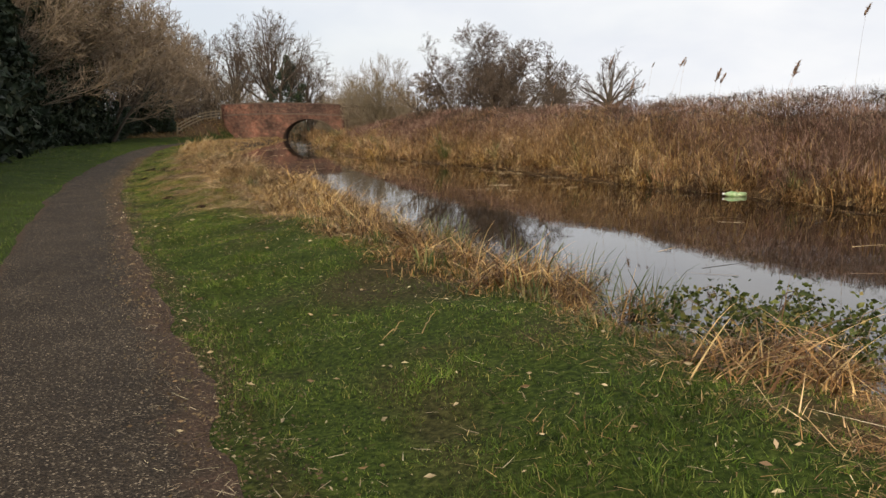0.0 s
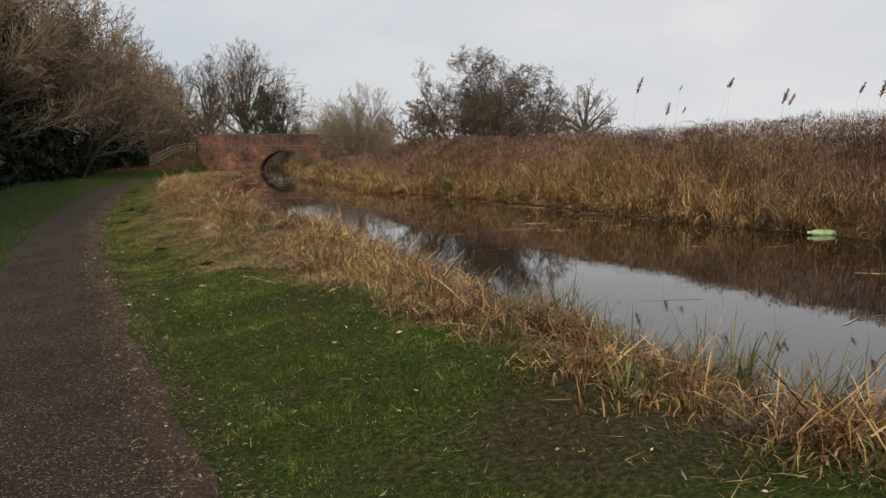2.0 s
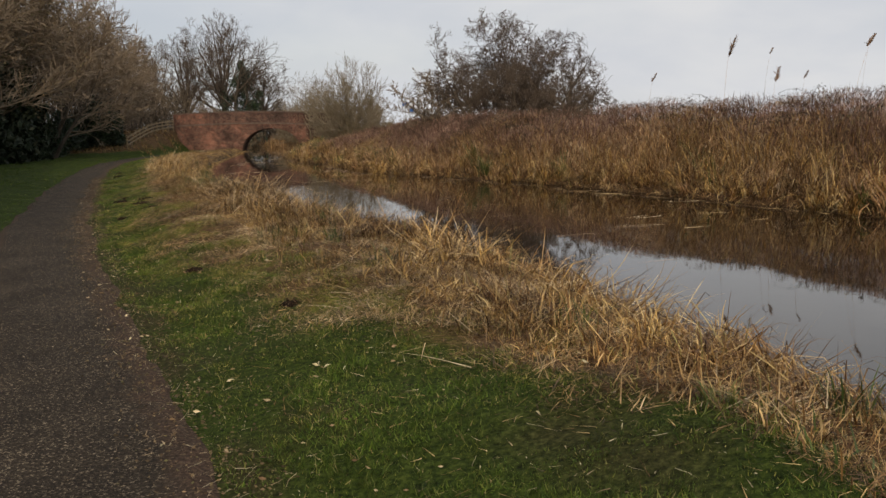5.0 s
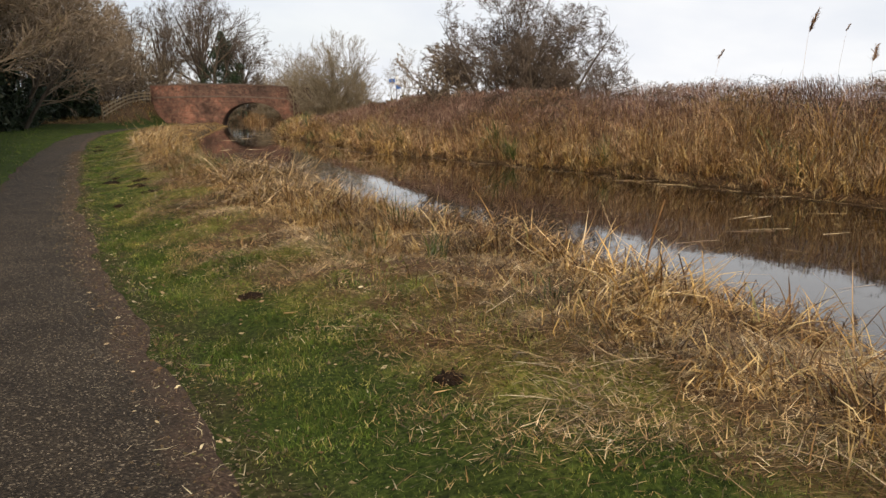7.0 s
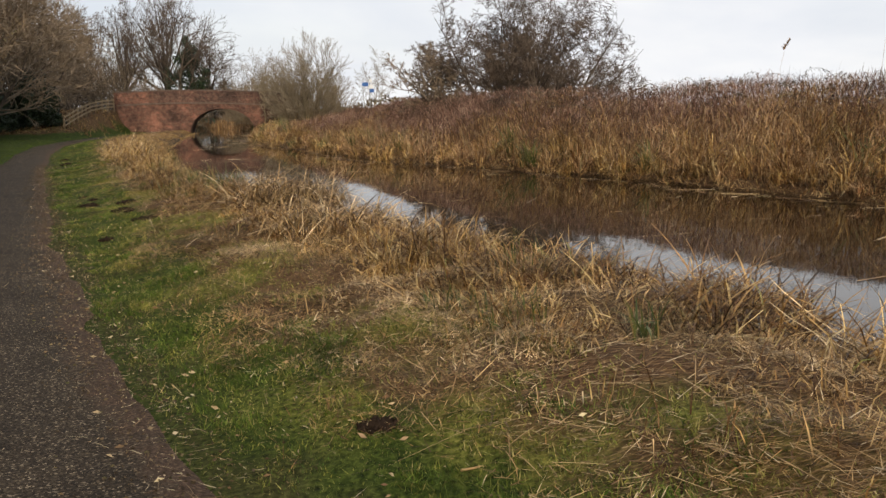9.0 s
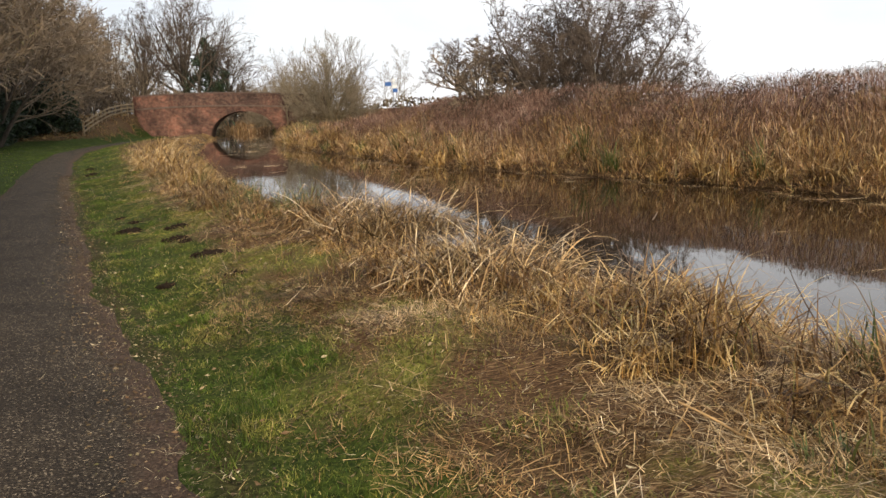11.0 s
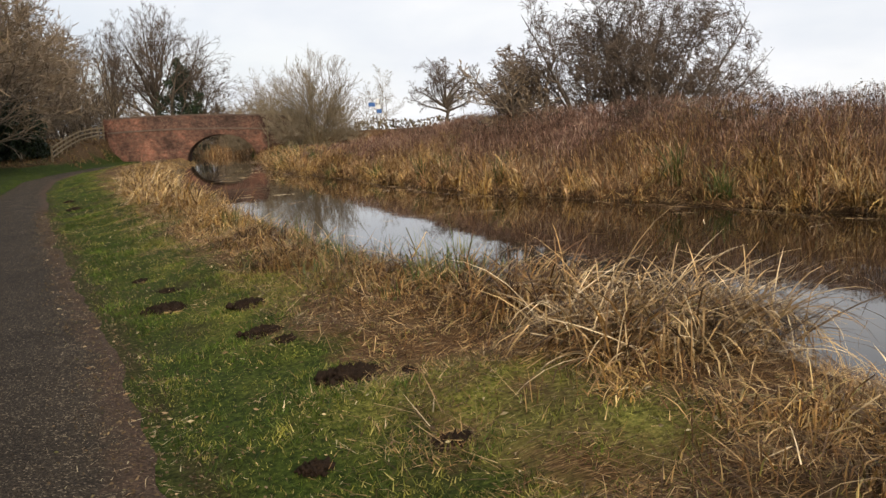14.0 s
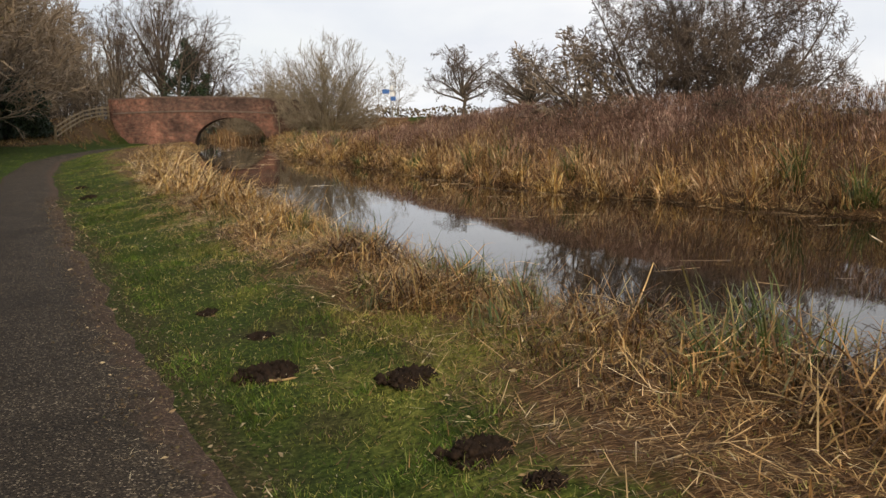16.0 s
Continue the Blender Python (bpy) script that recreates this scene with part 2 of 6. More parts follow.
def ground_material():
    """Soil and short turf; the mesh carries how much cut straw covers it."""
    m, n, l, b = material("turf_and_straw", 0.95, 0, 0.1)
    geo = n.new("ShaderNodeNewGeometry")
    pos = geo.outputs["Position"]
    fine = noise_tex(n, l, 28.0, 5.0, 0.7, pos)
    mid = noise_tex(n, l, 2.2, 5.0, 0.65, pos)
    # dark and light stops paint shadow and highlight between the grass blades
    turf = ramp(n, [(0.34, (0.008, 0.013, 0.003)), (0.52, (0.034, 0.052, 0.008)), (0.70, (0.085, 0.105, 0.020))])
    l.new(fine.outputs["Fac"], turf.inputs[0])
    fibres = []
    for turn, stretch in ((0.5, 9.0), (2.2, 11.0), (1.3, 10.0)):
        mp = n.new("ShaderNodeMapping")
        mp.inputs["Rotation"].default_value = (0, 0, turn)
        mp.inputs["Scale"].default_value = (1.0, stretch, 1.0)
        warp = mix_rgb(n, l, pos, mid.outputs["Color"], 0.12)
        l.new(warp, mp.inputs[0])
        fibres.append(noise_tex(n, l, 14.0, 3.0, 0.6, mp.outputs[0]).outputs["Fac"])
    top = n.new("ShaderNodeMath"); top.operation = "MAXIMUM"
    l.new(fibres[0], top.inputs[0]); l.new(fibres[1], top.inputs[1])
    top2 = n.new("ShaderNodeMath"); top2.operation = "MAXIMUM"
    l.new(top.outputs[0], top2.inputs[0]); l.new(fibres[2], top2.inputs[1])
    # near-black low stop paints the shadow between the straws
    straw = ramp(n, [(0.46, (0.026, 0.014, 0.008)), (0.6, (0.11, 0.062, 0.03)), (0.76, (0.46, 0.30, 0.145))])
    l.new(top2.outputs[0], straw.inputs[0])
    att = n.new("ShaderNodeAttribute"); att.attribute_name = "straw"
    sh = n.new("ShaderNodeMath"); sh.operation = "ADD"
    sc = n.new("ShaderNodeMath"); sc.operation = "MULTIPLY_ADD"
    sc.inputs[1].default_value, sc.inputs[2].default_value = 1.6, -0.8
    l.new(mid.outputs["Fac"], sc.inputs[0]); l.new(sc.outputs[0], sh.inputs[0]); l.new(att.outputs["Fac"], sh.inputs[1])
    edge = ramp(n, [(0.3, (0, 0, 0)), (0.7, (1, 1, 1))])
    l.new(sh.outputs[0], edge.inputs[0])
    c = mix_rgb(n, l, turf.outputs[0], straw.outputs[0], edge.outputs[0])
    moss = n.new("ShaderNodeAttribute"); moss.attribute_name = "moss"
    cushion = ramp(n, [(0.36, (0.030, 0.034, 0.007)), (0.5, (0.13, 0.135, 0.026)), (0.66, (0.30, 0.28, 0.07))])
    l.new(fine.outputs["Fac"], cushion.inputs[0])
    c = mix_rgb(n, l, c, cushion.outputs[0], moss.outputs["Fac"])
    mud = n.new("ShaderNodeAttribute"); mud.attribute_name = "mud"
    soil = ramp(n, [(0.34, (0.016, 0.011, 0.005)), (0.52, (0.046, 0.034, 0.016)), (0.72, (0.12, 0.09, 0.045))])
    l.new(fine.outputs["Fac"], soil.inputs[0])
    c = mix_rgb(n, l, c, soil.outputs[0], mud.outputs["Fac"])
    l.new(c, b.inputs["Base Color"])
    bump(n, l, b, fine.outputs["Fac"], 0.7, 0.014)
    return m


def path_material():
    m, n, l, b = material("grit_path", 0.9, 0, 0.2)
    geo = n.new("ShaderNodeNewGeometry")
    pos = geo.outputs["Position"]
    v = n.new("ShaderNodeTexVoronoi")
    v.inputs["Scale"].default_value = 105.0
    l.new(pos, v.inputs["Vector"])
    sepc = n.new("ShaderNodeSeparateColor")
    l.new(v.outputs["Color"], sepc.inputs[0])
    grit = ramp(n, [(0.0, (0.012, 0.009, 0.007)), (0.6, (0.036, 0.028, 0.020)), (0.90, (0.080, 0.064, 0.046)), (1.0, (0.28, 0.235, 0.18))])
    l.new(sepc.outputs[0], grit.inputs[0])
    big = noise_tex(n, l, 1.1, 5.0, 0.6, pos)
    tone = ramp(n, [(0.3, (0.66, 0.62, 0.56)), (0.7, (1.32, 1.26, 1.16))])
    l.new(big.outputs["Fac"], tone.inputs[0])
    c = mix_rgb(n, l, grit.outputs[0], tone.outputs[0], 1.0, "MULTIPLY")
    att = n.new("ShaderNodeAttribute"); att.attribute_name = "margin"
    mid = noise_tex(n, l, 5.0, 5.0, 0.7, pos)
    add = n.new("ShaderNodeMath"); add.operation = "MULTIPLY_ADD"
    add.inputs[1].default_value, add.inputs[2].default_value = 1.4, -0.7
    l.new(mid.outputs["Fac"], add.inputs[0])
    sm = n.new("ShaderNodeMath"); sm.operation = "ADD"
    l.new(add.outputs[0], sm.inputs[0]); l.new(att.outputs["Fac"], sm.inputs[1])
    k = ramp(n, [(0.35, (0, 0, 0)), (0.8, (1, 1, 1))])
    l.new(sm.outputs[0], k.inputs[0])
    leafy = ramp(n, [(0.34, (0.022, 0.013, 0.008)), (0.52, (0.070, 0.043, 0.028)), (0.7, (0.16, 0.105, 0.07))])
    fine = noise_tex(n, l, 45.0, 4.0, 0.7, pos)
    l.new(fine.outputs["Fac"], leafy.inputs[0])
    c = mix_rgb(n, l, c, leafy.outputs[0], k.outputs[0])
    l.new(c, b.inputs["Base Color"])
    bump(n, l, b, v.outputs["Distance"], 0.7, 0.008)
    return m


def water_material():
    m, n, l, b = material("still_brown_water", 0.03, 0, 0.5)
    b.inputs["Base Color"].default_value = (0.022, 0.015, 0.009, 1)
    b.inputs["IOR"].default_value = 1.333
    geo = n.new("ShaderNodeNewGeometry")
    mp = n.new("ShaderNodeMapping"); mp.inputs["Scale"].default_value = (1.0, 0.55, 1.0)
    l.new(geo.outputs["Position"], mp.inputs[0])
    a = noise_tex(n, l, 1.7, 3.0, 0.5, mp.outputs[0])
    bump(n, l, b, a.outputs["Fac"], 0.10, 0.02)
    return m


GROUND, PATHMAT, WATER = ground_material(), path_material(), water_material()

# ---------------------------------------------------------------- mesh helpers


def mesh_object(name, verts, polys, mat, parent=None, label="", smooth=False, attrs=None):
    """One mesh object from arrays: verts (n,3), polys a list of (m,k) index arrays."""
    me = bpy.data.meshes.new(name)
    verts = np.asarray(verts, np.float32)
    polys = [np.asarray(p, np.int32) for p in polys if len(p)]
    loops = np.concatenate([p.ravel() for p in polys])
    sizes = np.concatenate([np.full(len(p), p.shape[1], np.int32) for p in polys])
    me.vertices.add(len(verts)); me.vertices.foreach_set("co", verts.ravel())
    me.loops.add(len(loops)); me.loops.foreach_set("vertex_index", loops)
    me.polygons.add(len(sizes))
    me.polygons.foreach_set("loop_start", np.concatenate([[0], np.cumsum(sizes)[:-1]]).astype(np.int32))
    if smooth:
        me.polygons.foreach_set("use_smooth", np.ones(len(sizes), bool))
    me.update(calc_edges=True)
    for key, values in (attrs or {}).items():
        me.attributes.new(key, "FLOAT", "POINT").data.foreach_set("value", np.asarray(values, np.float32))
    if mat:
        me.materials.append(mat)
    ob = new(name, me)
    if parent:
        ob.parent = parent
    if label:
        tagged(ob, label)
    return ob


def part(name, bm, mat, parent, label="", smooth=False):
    me = bpy.data.meshes.new(name)
    bm.to_mesh(me); bm.free()
    if smooth:
        me.polygons.foreach_set("use_smooth", np.ones(len(me.polygons), bool))
    me.materials.append(mat)
    ob = new(name, me)
    ob.parent = parent
    if label:
        tagged(ob, label)
    return ob


def ribbons(base, length, width, azim, lean, curl, segs, rng, turn=0.9, broken=0.0):
    """Tapered blades: lean is the start angle from upright, curl what is added towards the tip (radians)."""
    n = len(base)
    t = (np.arange(segs) + 0.5) / segs
    ang = lean[:, None] + curl[:, None] * t[None] ** 1.5
    if broken > 0:
        snap = np.where(rng.uniform(0, 1, n) < broken, rng.uniform(0.5, 1.6, n), 0)
        ang = ang + snap[:, None] * (t[None] > rng.uniform(0.3, 0.85, n)[:, None])
    step = (length / segs)[:, None]
    hor = np.concatenate([np.zeros((n, 1)), np.cumsum(np.sin(ang) * step, 1)], 1)
    ver = np.concatenate([np.zeros((n, 1)), np.cumsum(np.cos(ang) * step, 1)], 1)
    centre = base[:, None, :] + np.stack([np.cos(azim)[:, None] * hor, np.sin(azim)[:, None] * hor, ver], 2)
    side_a = azim + np.pi / 2 + rng.uniform(-turn, turn, n)
    side = np.stack([np.cos(side_a), np.sin(side_a), rng.uniform(-0.25, 0.25, n)], 1)
    tt = np.arange(segs) / segs
    w = width[:, None] * (1 - 0.75 * tt[None] ** 2) * 0.5
    left = centre[:, :segs] - side[:, None] * w[..., None]
    right = centre[:, :segs] + side[:, None] * w[..., None]
    verts = np.concatenate([np.stack([left, right], 2).reshape(n, 2 * segs, 3), centre[:, segs:]], 1)
    off = (np.arange(n) * (2 * segs + 1))[:, None]
    quads = [off + np.array([[2 * s, 2 * s + 1, 2 * s + 3, 2 * s + 2]]) for s in range(segs - 1)]
    tris = off + np.array([[2 * segs - 2, 2 * segs - 1, 2 * segs]])
    polys = ([np.concatenate(quads)] if quads else []) + [tris]
    return verts.reshape(-1, 3), polys


def leaf_cards(centre, size, rng, flat=0.0, aspect=0.55):
    """Pointed, slightly folded leaves: two triangles each side of a midrib."""
    n = len(centre)
    d = rng.normal(size=(n, 3)); d[:, 2] *= 1 - flat
    d /= np.linalg.norm(d, axis=1)[:, None]
    u = rng.normal(size=(n, 3)); u[:, 2] *= 1 - flat
    s = np.cross(d, u); s /= np.linalg.norm(s, axis=1)[:, None] + 1e-9
    up = np.cross(s, d)
    sz = size[:, None]
    tip, tail = centre + d * sz * 0.5, centre - d * sz * 0.5
    mid = up * sz * 0.10
    a, b = centre + s * sz * aspect * 0.5 + mid, centre - s * sz * aspect * 0.5 + mid
    verts = np.stack([tail, a, tip, b], 1).reshape(-1, 3)
    off = (np.arange(n) * 4)[:, None]
    return verts, [np.concatenate([off + np.array([[0, 1, 2]]), off + np.array([[0, 2, 3]])])]


def merge(*pieces):
    verts, polys, start = [], [], 0
    for v, ps in pieces:
        verts.append(v)
        polys += [np.asarray(p) + start for p in ps]
        start += len(v)
    return np.concatenate(verts), polys


def tubes(branches, sides):
    """branches: list of (points (k,3), radii (k)); joined by equal k."""
    by_k, verts, polys, start = {}, [], [], 0
    for p, r in branches:
        by_k.setdefault(len(p), []).append((p, r))
    for k, some in by_k.items():
        P, R = np.array([p for p, _ in some]), np.array([r for _, r in some])
        n = len(P)
        T = np.gradient(P, axis=1)
        T /= np.linalg.norm(T, axis=2)[..., None] + 1e-9
        ref = np.where(np.abs(T[..., 2:3]) > 0.9, np.array([1.0, 0, 0]), np.array([0, 0, 1.0]))
        A = np.cross(T, ref); A /= np.linalg.norm(A, axis=2)[..., None] + 1e-9
        B = np.cross(T, A)
        th = np.arange(sides) * 2 * np.pi / sides
        ring = P[:, :, None] + R[:, :, None, None] * (np.cos(th)[None, None, :, None] * A[:, :, None] + np.sin(th)[None, None, :, None] * B[:, :, None])
        verts.append(ring.reshape(-1, 3))
        off = start + (np.arange(n) * k * sides)[:, None, None, None]
        i, j = np.arange(k - 1)[None, :, None], np.arange(sides)[None, None, :]
        j2 = (j + 1) % sides
        q = np.stack([i * sides + j, i * sides + j2, (i + 1) * sides + j2, (i + 1) * sides + j], 3)
        polys.append((off + q).reshape(-1, 4))
        start += n * k * sides
    return np.concatenate(verts), polys


def strips(branches, rng):
    """The finest twigs as narrow tapering strips."""
    P = np.array([p for p, _ in branches])[:, [0, 2, 3]]
    w = np.array([r[0] for _, r in branches])[:, None, None] * np.array([1.0, 0.8, 0.35])[None, :, None]
    side = np.cross(P[:, 2] - P[:, 0], rng.normal(size=(len(P), 3)))
    side /= np.linalg.norm(side, axis=1)[:, None] + 1e-9
    v = np.stack([P - side[:, None] * w, P + side[:, None] * w], 2).reshape(-1, 3)
    off = (np.arange(len(P)) * 6)[:, None]
    return v, [np.concatenate([off + np.array([[0, 1, 3, 2]]), off + np.array([[2, 3, 5, 4]])])]


def value_noise(x, y, scale, seed):
    table = np.random.default_rng(seed).random((64, 64))
    u, v = np.asarray(x) / scale, np.asarray(y) / scale
    i, j = np.floor(u).astype(int), np.floor(v).astype(int)
    f, g = u - i, v - j
    f, g = f * f * (3 - 2 * f), g * g * (3 - 2 * g)
    at = lambda a, b: table[a % 64, b % 64]
    return (at(i, j) * (1 - f) + at(i + 1, j) * f) * (1 - g) + (at(i, j + 1) * (1 - f) + at(i + 1, j + 1) * f) * g


def smooth01(t):
    t = np.clip(t, 0, 1)
    return t * t * (3 - 2 * t)


# ---------------------------------------------------------------- the plan: lines along the canal, x by y
LINE_Y = [-60, -10, 0, 3, 5, 7, 10, 14, 19, 25, 30, 36, 44, 56, 68, 80, 92, 109, 130, 170, 300]
PATH_R = [22, 4.4, 0.6, -0.65, -1.4, -2.2, -3.4, -4.95, -6.75, -8.8, -10.25, -12.0, -14.2, -17.3, -19.9, -21.3, -21.6, -19.6, -22.5, -42, -90]
STRAW_X = [25.5, 7.4, 2.6, 1.7, 1.35, 0.2, -1.1, -3.3, -5.55, -7.3, -8.5, -10.2, -12.2, -15.2, -17.8, -19.0, -19.6, -18.4, -21.5, -41, -89]
TUFT_X = [27, 9.0, 4.0, 2.3, 1.45, 0.35, -0.85, -2.2, -4.1, -6.3, -8.2, -9.8, -11.3, -13.4, -15.0, -16.2, -17.2, -17.6, -20.9, -40, -88]
NEAR_X = [28, 10, 5.2, 3.3, 2.3, 1.1, 0.25, -0.8, -2.4, -4.6, -6.8, -8.5, -10.3, -12.2, -13.4, -14.6, -15.8, -17.3, -20.4, -39, -87]
FAR_X = [38, 22, 15.5, 13.9, 12.9, 11.9, 10.6, 9.0, 7.0, 4.7, 3.3, 1.1, -2.7, -5.5, -8.6, -9.4, -9.8, -11.0, -13.6, -32, -78]
HEDGE_X = [8, -6.0, -8.2, -8.8, -9.2, -9.6, -10.2, -11.0, -12.6, -14.4, -16.2, -18.6, -21.6, -25.3, -27.5, -28.6, -28.8, -31, -36, -44, -70]
WATER_Z = -0.10


def line(xs, y):
    return np.interp(y, LINE_Y, xs)


def ground_z(x, y):
    x, y = np.asarray(x, float), np.asarray(y, float)
    r, nx, fx = line(PATH_R, y), line(NEAR_X, y), line(FAR_X, y)
    d, w = x - r, np.maximum(nx - r, 0.5)
    left = 0.16 * smooth01((-d - 1.5) / 2.5) + 0.25 * smooth01((-d - 6) / 10)
    bank = 0.29 * smooth01((d - 0.02) / 2.3) - 0.60 * smooth01((d - w + 1.2) / 1.7)
    bed = -0.75
    tall = 1 - 0.62 * smooth01((y - 48) / 34)
    far = -0.45 + 0.45 * smooth01((x - fx + 0.3) / 0.6) + 1.6 * tall * smooth01((x - fx) / 5.2)
    z = np.where(d < 0, left, np.where(x < nx + 0.5, bank, np.where(x < fx - 0.5, bed, far)))
    mid_l, mid_r = smooth01((x - nx) / 1.0), smooth01((fx - 0.2 - x) / 1.0)
    z = np.where((x > nx) & (x < fx), np.minimum(z, -0.31 - 0.45 * np.minimum(mid_l, mid_r)), z)
    z = z + np.where((np.abs(y - 30) < 200) & ((d < -1.6) | ((d > 0.15) & (x < nx - 0.5)) | (x > fx + 1)), 0.09 * (value_noise(x, y, 0.9, 5) - 0.5) + 0.06 * (value_noise(x, y, 0.33, 6) - 0.5) + np.where(x > line(STRAW_X, y), 0.10 * (value_noise(x, y, 0.55, 7) - 0.5), 0), 0)
    # ramps up to the bridge on both sides
    ramp_l = 2.5 * smooth01((-(x + 23.8)) / 1.5) * smooth01((y - 74) / 36) * smooth01((142 - y) / 22) * smooth01((x + 62) / 25)
    ramp_r = 2.3 * smooth01((x + 10.2) / 2.5) * smooth01((y - 104) / 5) * smooth01((128 - y) / 12) * smooth01((40 - x) / 30)
    rise = np.maximum(ramp_l, ramp_r) * (np.abs(x + 14.3) > 3.4)
    return np.where(rise > 0.02, np.maximum(z, rise), z)


# ---------------------------------------------------------------- ground, path, water


def build_ground():
    ys = np.unique(np.concatenate([np.arange(-12, 0, 0.6), np.arange(0, 46, 0.25), np.arange(46, 130, 0.7), np.arange(130, 200, 5), [-2500, -800, -300, -120, -60, -30, 230, 300, 420, 600, 900, 1500, 2500, 4000]]))
    us = np.unique(np.concatenate([np.arange(-3.5, 9.0, 0.2), np.arange(-20, -3.5, 0.8), np.arange(9, 30, 0.7), [-4000, -1500, -600, -250, -120, -70, -45, -30, 40, 60, 100, 200, 500, 1200, 4000]]))
    U, Y = np.meshgrid(us, ys)
    fade = smooth01((500 - np.abs(Y)) / 200)
    X = U + line(PATH_R, np.clip(Y, -60, 300)) * np.where(np.abs(U) < 100, 1, 0) * np.maximum(fade, 0)
    Z = ground_z(X, Y)
    D = X - line(PATH_R, Y)
    on_path = (D > -1.62) & (D < 0.02) & (Y < 112) & (Y > -40)
    Z = np.where(on_path, Z - 0.03, Z)
    s = smooth01((X - line(STRAW_X, Y) + 0.5 + 0.2 * smooth01((Y - 12) / 3)) / 1.0)
    s = np.where(X > line(FAR_X, Y), np.where(X > line(FAR_X, Y) + 14, 0.25, 1.0), s)
    s = np.where(D < 0, np.where((Z > 0.5) & (Y > 75), 0.75, 0.0), s)
    mud = smooth01((X - line(NEAR_X, Y) + 0.7) / 0.6) * smooth01((line(FAR_X, Y) + 0.3 - X) / 0.4)
    mud = np.maximum(mud, 0.85 * smooth01((line(HEDGE_X, Y) + 0.6 - X) / 1.0) * (X > line(HEDGE_X, Y) - 14))
    mud = np.maximum(mud, 0.75 * (D > 0) * smooth01((0.52 - D - 0.42 * value_noise(X, Y, 0.5, 8)) / 0.3))
    bare = np.clip(3.5 * (value_noise(X, Y, 0.7, 9) * 0.6 + value_noise(X, Y, 0.3, 10) * 0.4 - 0.60), 0, 0.6)
    mud = np.maximum(mud, bare * (D > 0.2) * (X < line(NEAR_X, Y)) * (Y < 60))
    wet = smooth01(1.6 - ((X + 0.25) / 0.75) ** 2 - ((Y - 7.1) / 0.8) ** 2)
    mud = np.maximum(mud, 0.8 * wet)
    mat = value_noise(X, Y, 1.1, 138) * 0.6 + value_noise(X, Y, 0.3, 149) * 0.4
    moss = np.clip(7.0 * (mat - 0.50), 0, 1) * np.clip(1.4 - np.abs(X - line(STRAW_X, Y) - 0.1) / 0.8, 0, 1) * smooth01((Y - 12) / 2.5) * (Y < 60)
    mud = np.minimum(mud, 1 - 0.7 * moss)
    ny, nx = U.shape
    idx = np.arange(ny * nx).reshape(ny, nx)
    q = np.stack([idx[:-1, :-1], idx[:-1, 1:], idx[1:, 1:], idx[1:, :-1]], 2).reshape(-1, 4)
    g = mesh_object("ground", np.stack([X, Y, Z], 2).reshape(-1, 3), [q], GROUND, smooth=True, attrs={"straw": s.ravel(), "mud": mud.ravel(), "moss": moss.ravel()})
    return tagged(g, "short green turf and cut straw on a canal bank", "ground", kind="structure")


build_ground()


def build_path():
    ys = np.concatenate([np.arange(-30, 0, 0.5), np.arange(0, 60, 0.12), np.arange(60, 112, 0.5)])
    fr = np.linspace(0, 1, 15)
    Y, Fm = np.meshgrid(ys, fr, indexing="ij")
    right = line(PATH_R, ys) + 0.16 * (value_noise(ys, 0 * ys, 0.8, 11) - 0.5) + 0.10 * (value_noise(ys, 0 * ys, 0.25, 12) - 0.5)
    left = line(PATH_R, ys) - 1.62 + 0.18 * (value_noise(ys, 0 * ys + 9, 0.9, 13) - 0.5)
    X = left[:, None] + (right - left)[:, None] * Fm
    Z = 0.012 + 0.02 * np.sin(np.pi * Fm) + 0.012 * (value_noise(X, Y, 0.5, 14) - 0.5) - 0.03 * (np.abs(Fm - 0.5) > 0.49)
    margin = np.maximum(0.85 * smooth01((Fm - 0.66) / 0.34), 0.8 * smooth01((0.16 - Fm) / 0.16))
    ny, nx = Y.shape
    idx = np.arange(ny * nx).reshape(ny, nx)
    q = np.stack([idx[:-1, :-1], idx[:-1, 1:], idx[1:, 1:], idx[1:, :-1]], 2).reshape(-1, 4)
    p = mesh_object("path", np.stack([X, Y, Z], 2).reshape(-1, 3), [q], PATHMAT, smooth=True, attrs={"margin": margin.ravel()})
    tagged(p, "worn grey grit towpath with reddish leaf-strewn margins", "path", kind="structure")


build_path()


def build_water():
    ys = np.array([-60, -40, -20, -10] + list(np.arange(0, 172, 4.0)) + [200, 250, 300])
    a, b = line(NEAR_X, ys) - 0.9, line(FAR_X, ys) + 0.5
    X = np.stack([a, (a + b) / 2, b], 1)
    V = np.stack([X, np.repeat(ys[:, None], 3, 1), np.full(X.shape, WATER_Z)], 2).reshape(-1, 3)
    idx = np.arange(len(ys) * 3).reshape(-1, 3)
    q = np.stack([idx[:-1, :-1], idx[:-1, 1:], idx[1:, 1:], idx[1:, :-1]], 2).reshape(-1, 4)
    tagged(mesh_object("water", V, [q], WATER), "still dark brown canal water mirroring the sky", "water", kind="structure")


build_water()

# ---------------------------------------------------------------- the brick bridge
BR_Y0, BR_Y1 = 108.6, 112.8          # the two faces
ARCH_X, ARCH_A, ARCH_B = -14.25, 3.4, 2.55


def arch_z(x):
    k = 1 - ((x - ARCH_X) / ARCH_A) ** 2
    return WATER_Z + ARCH_B * math.sqrt(k) if k > 0 else None


def deck_z(x):
    """Height of the string course along the bridge."""
    return 3.02 - 0.0040 * (x + 18.5) ** 2


def top_z(x):
    return deck_z(x) + 1.48


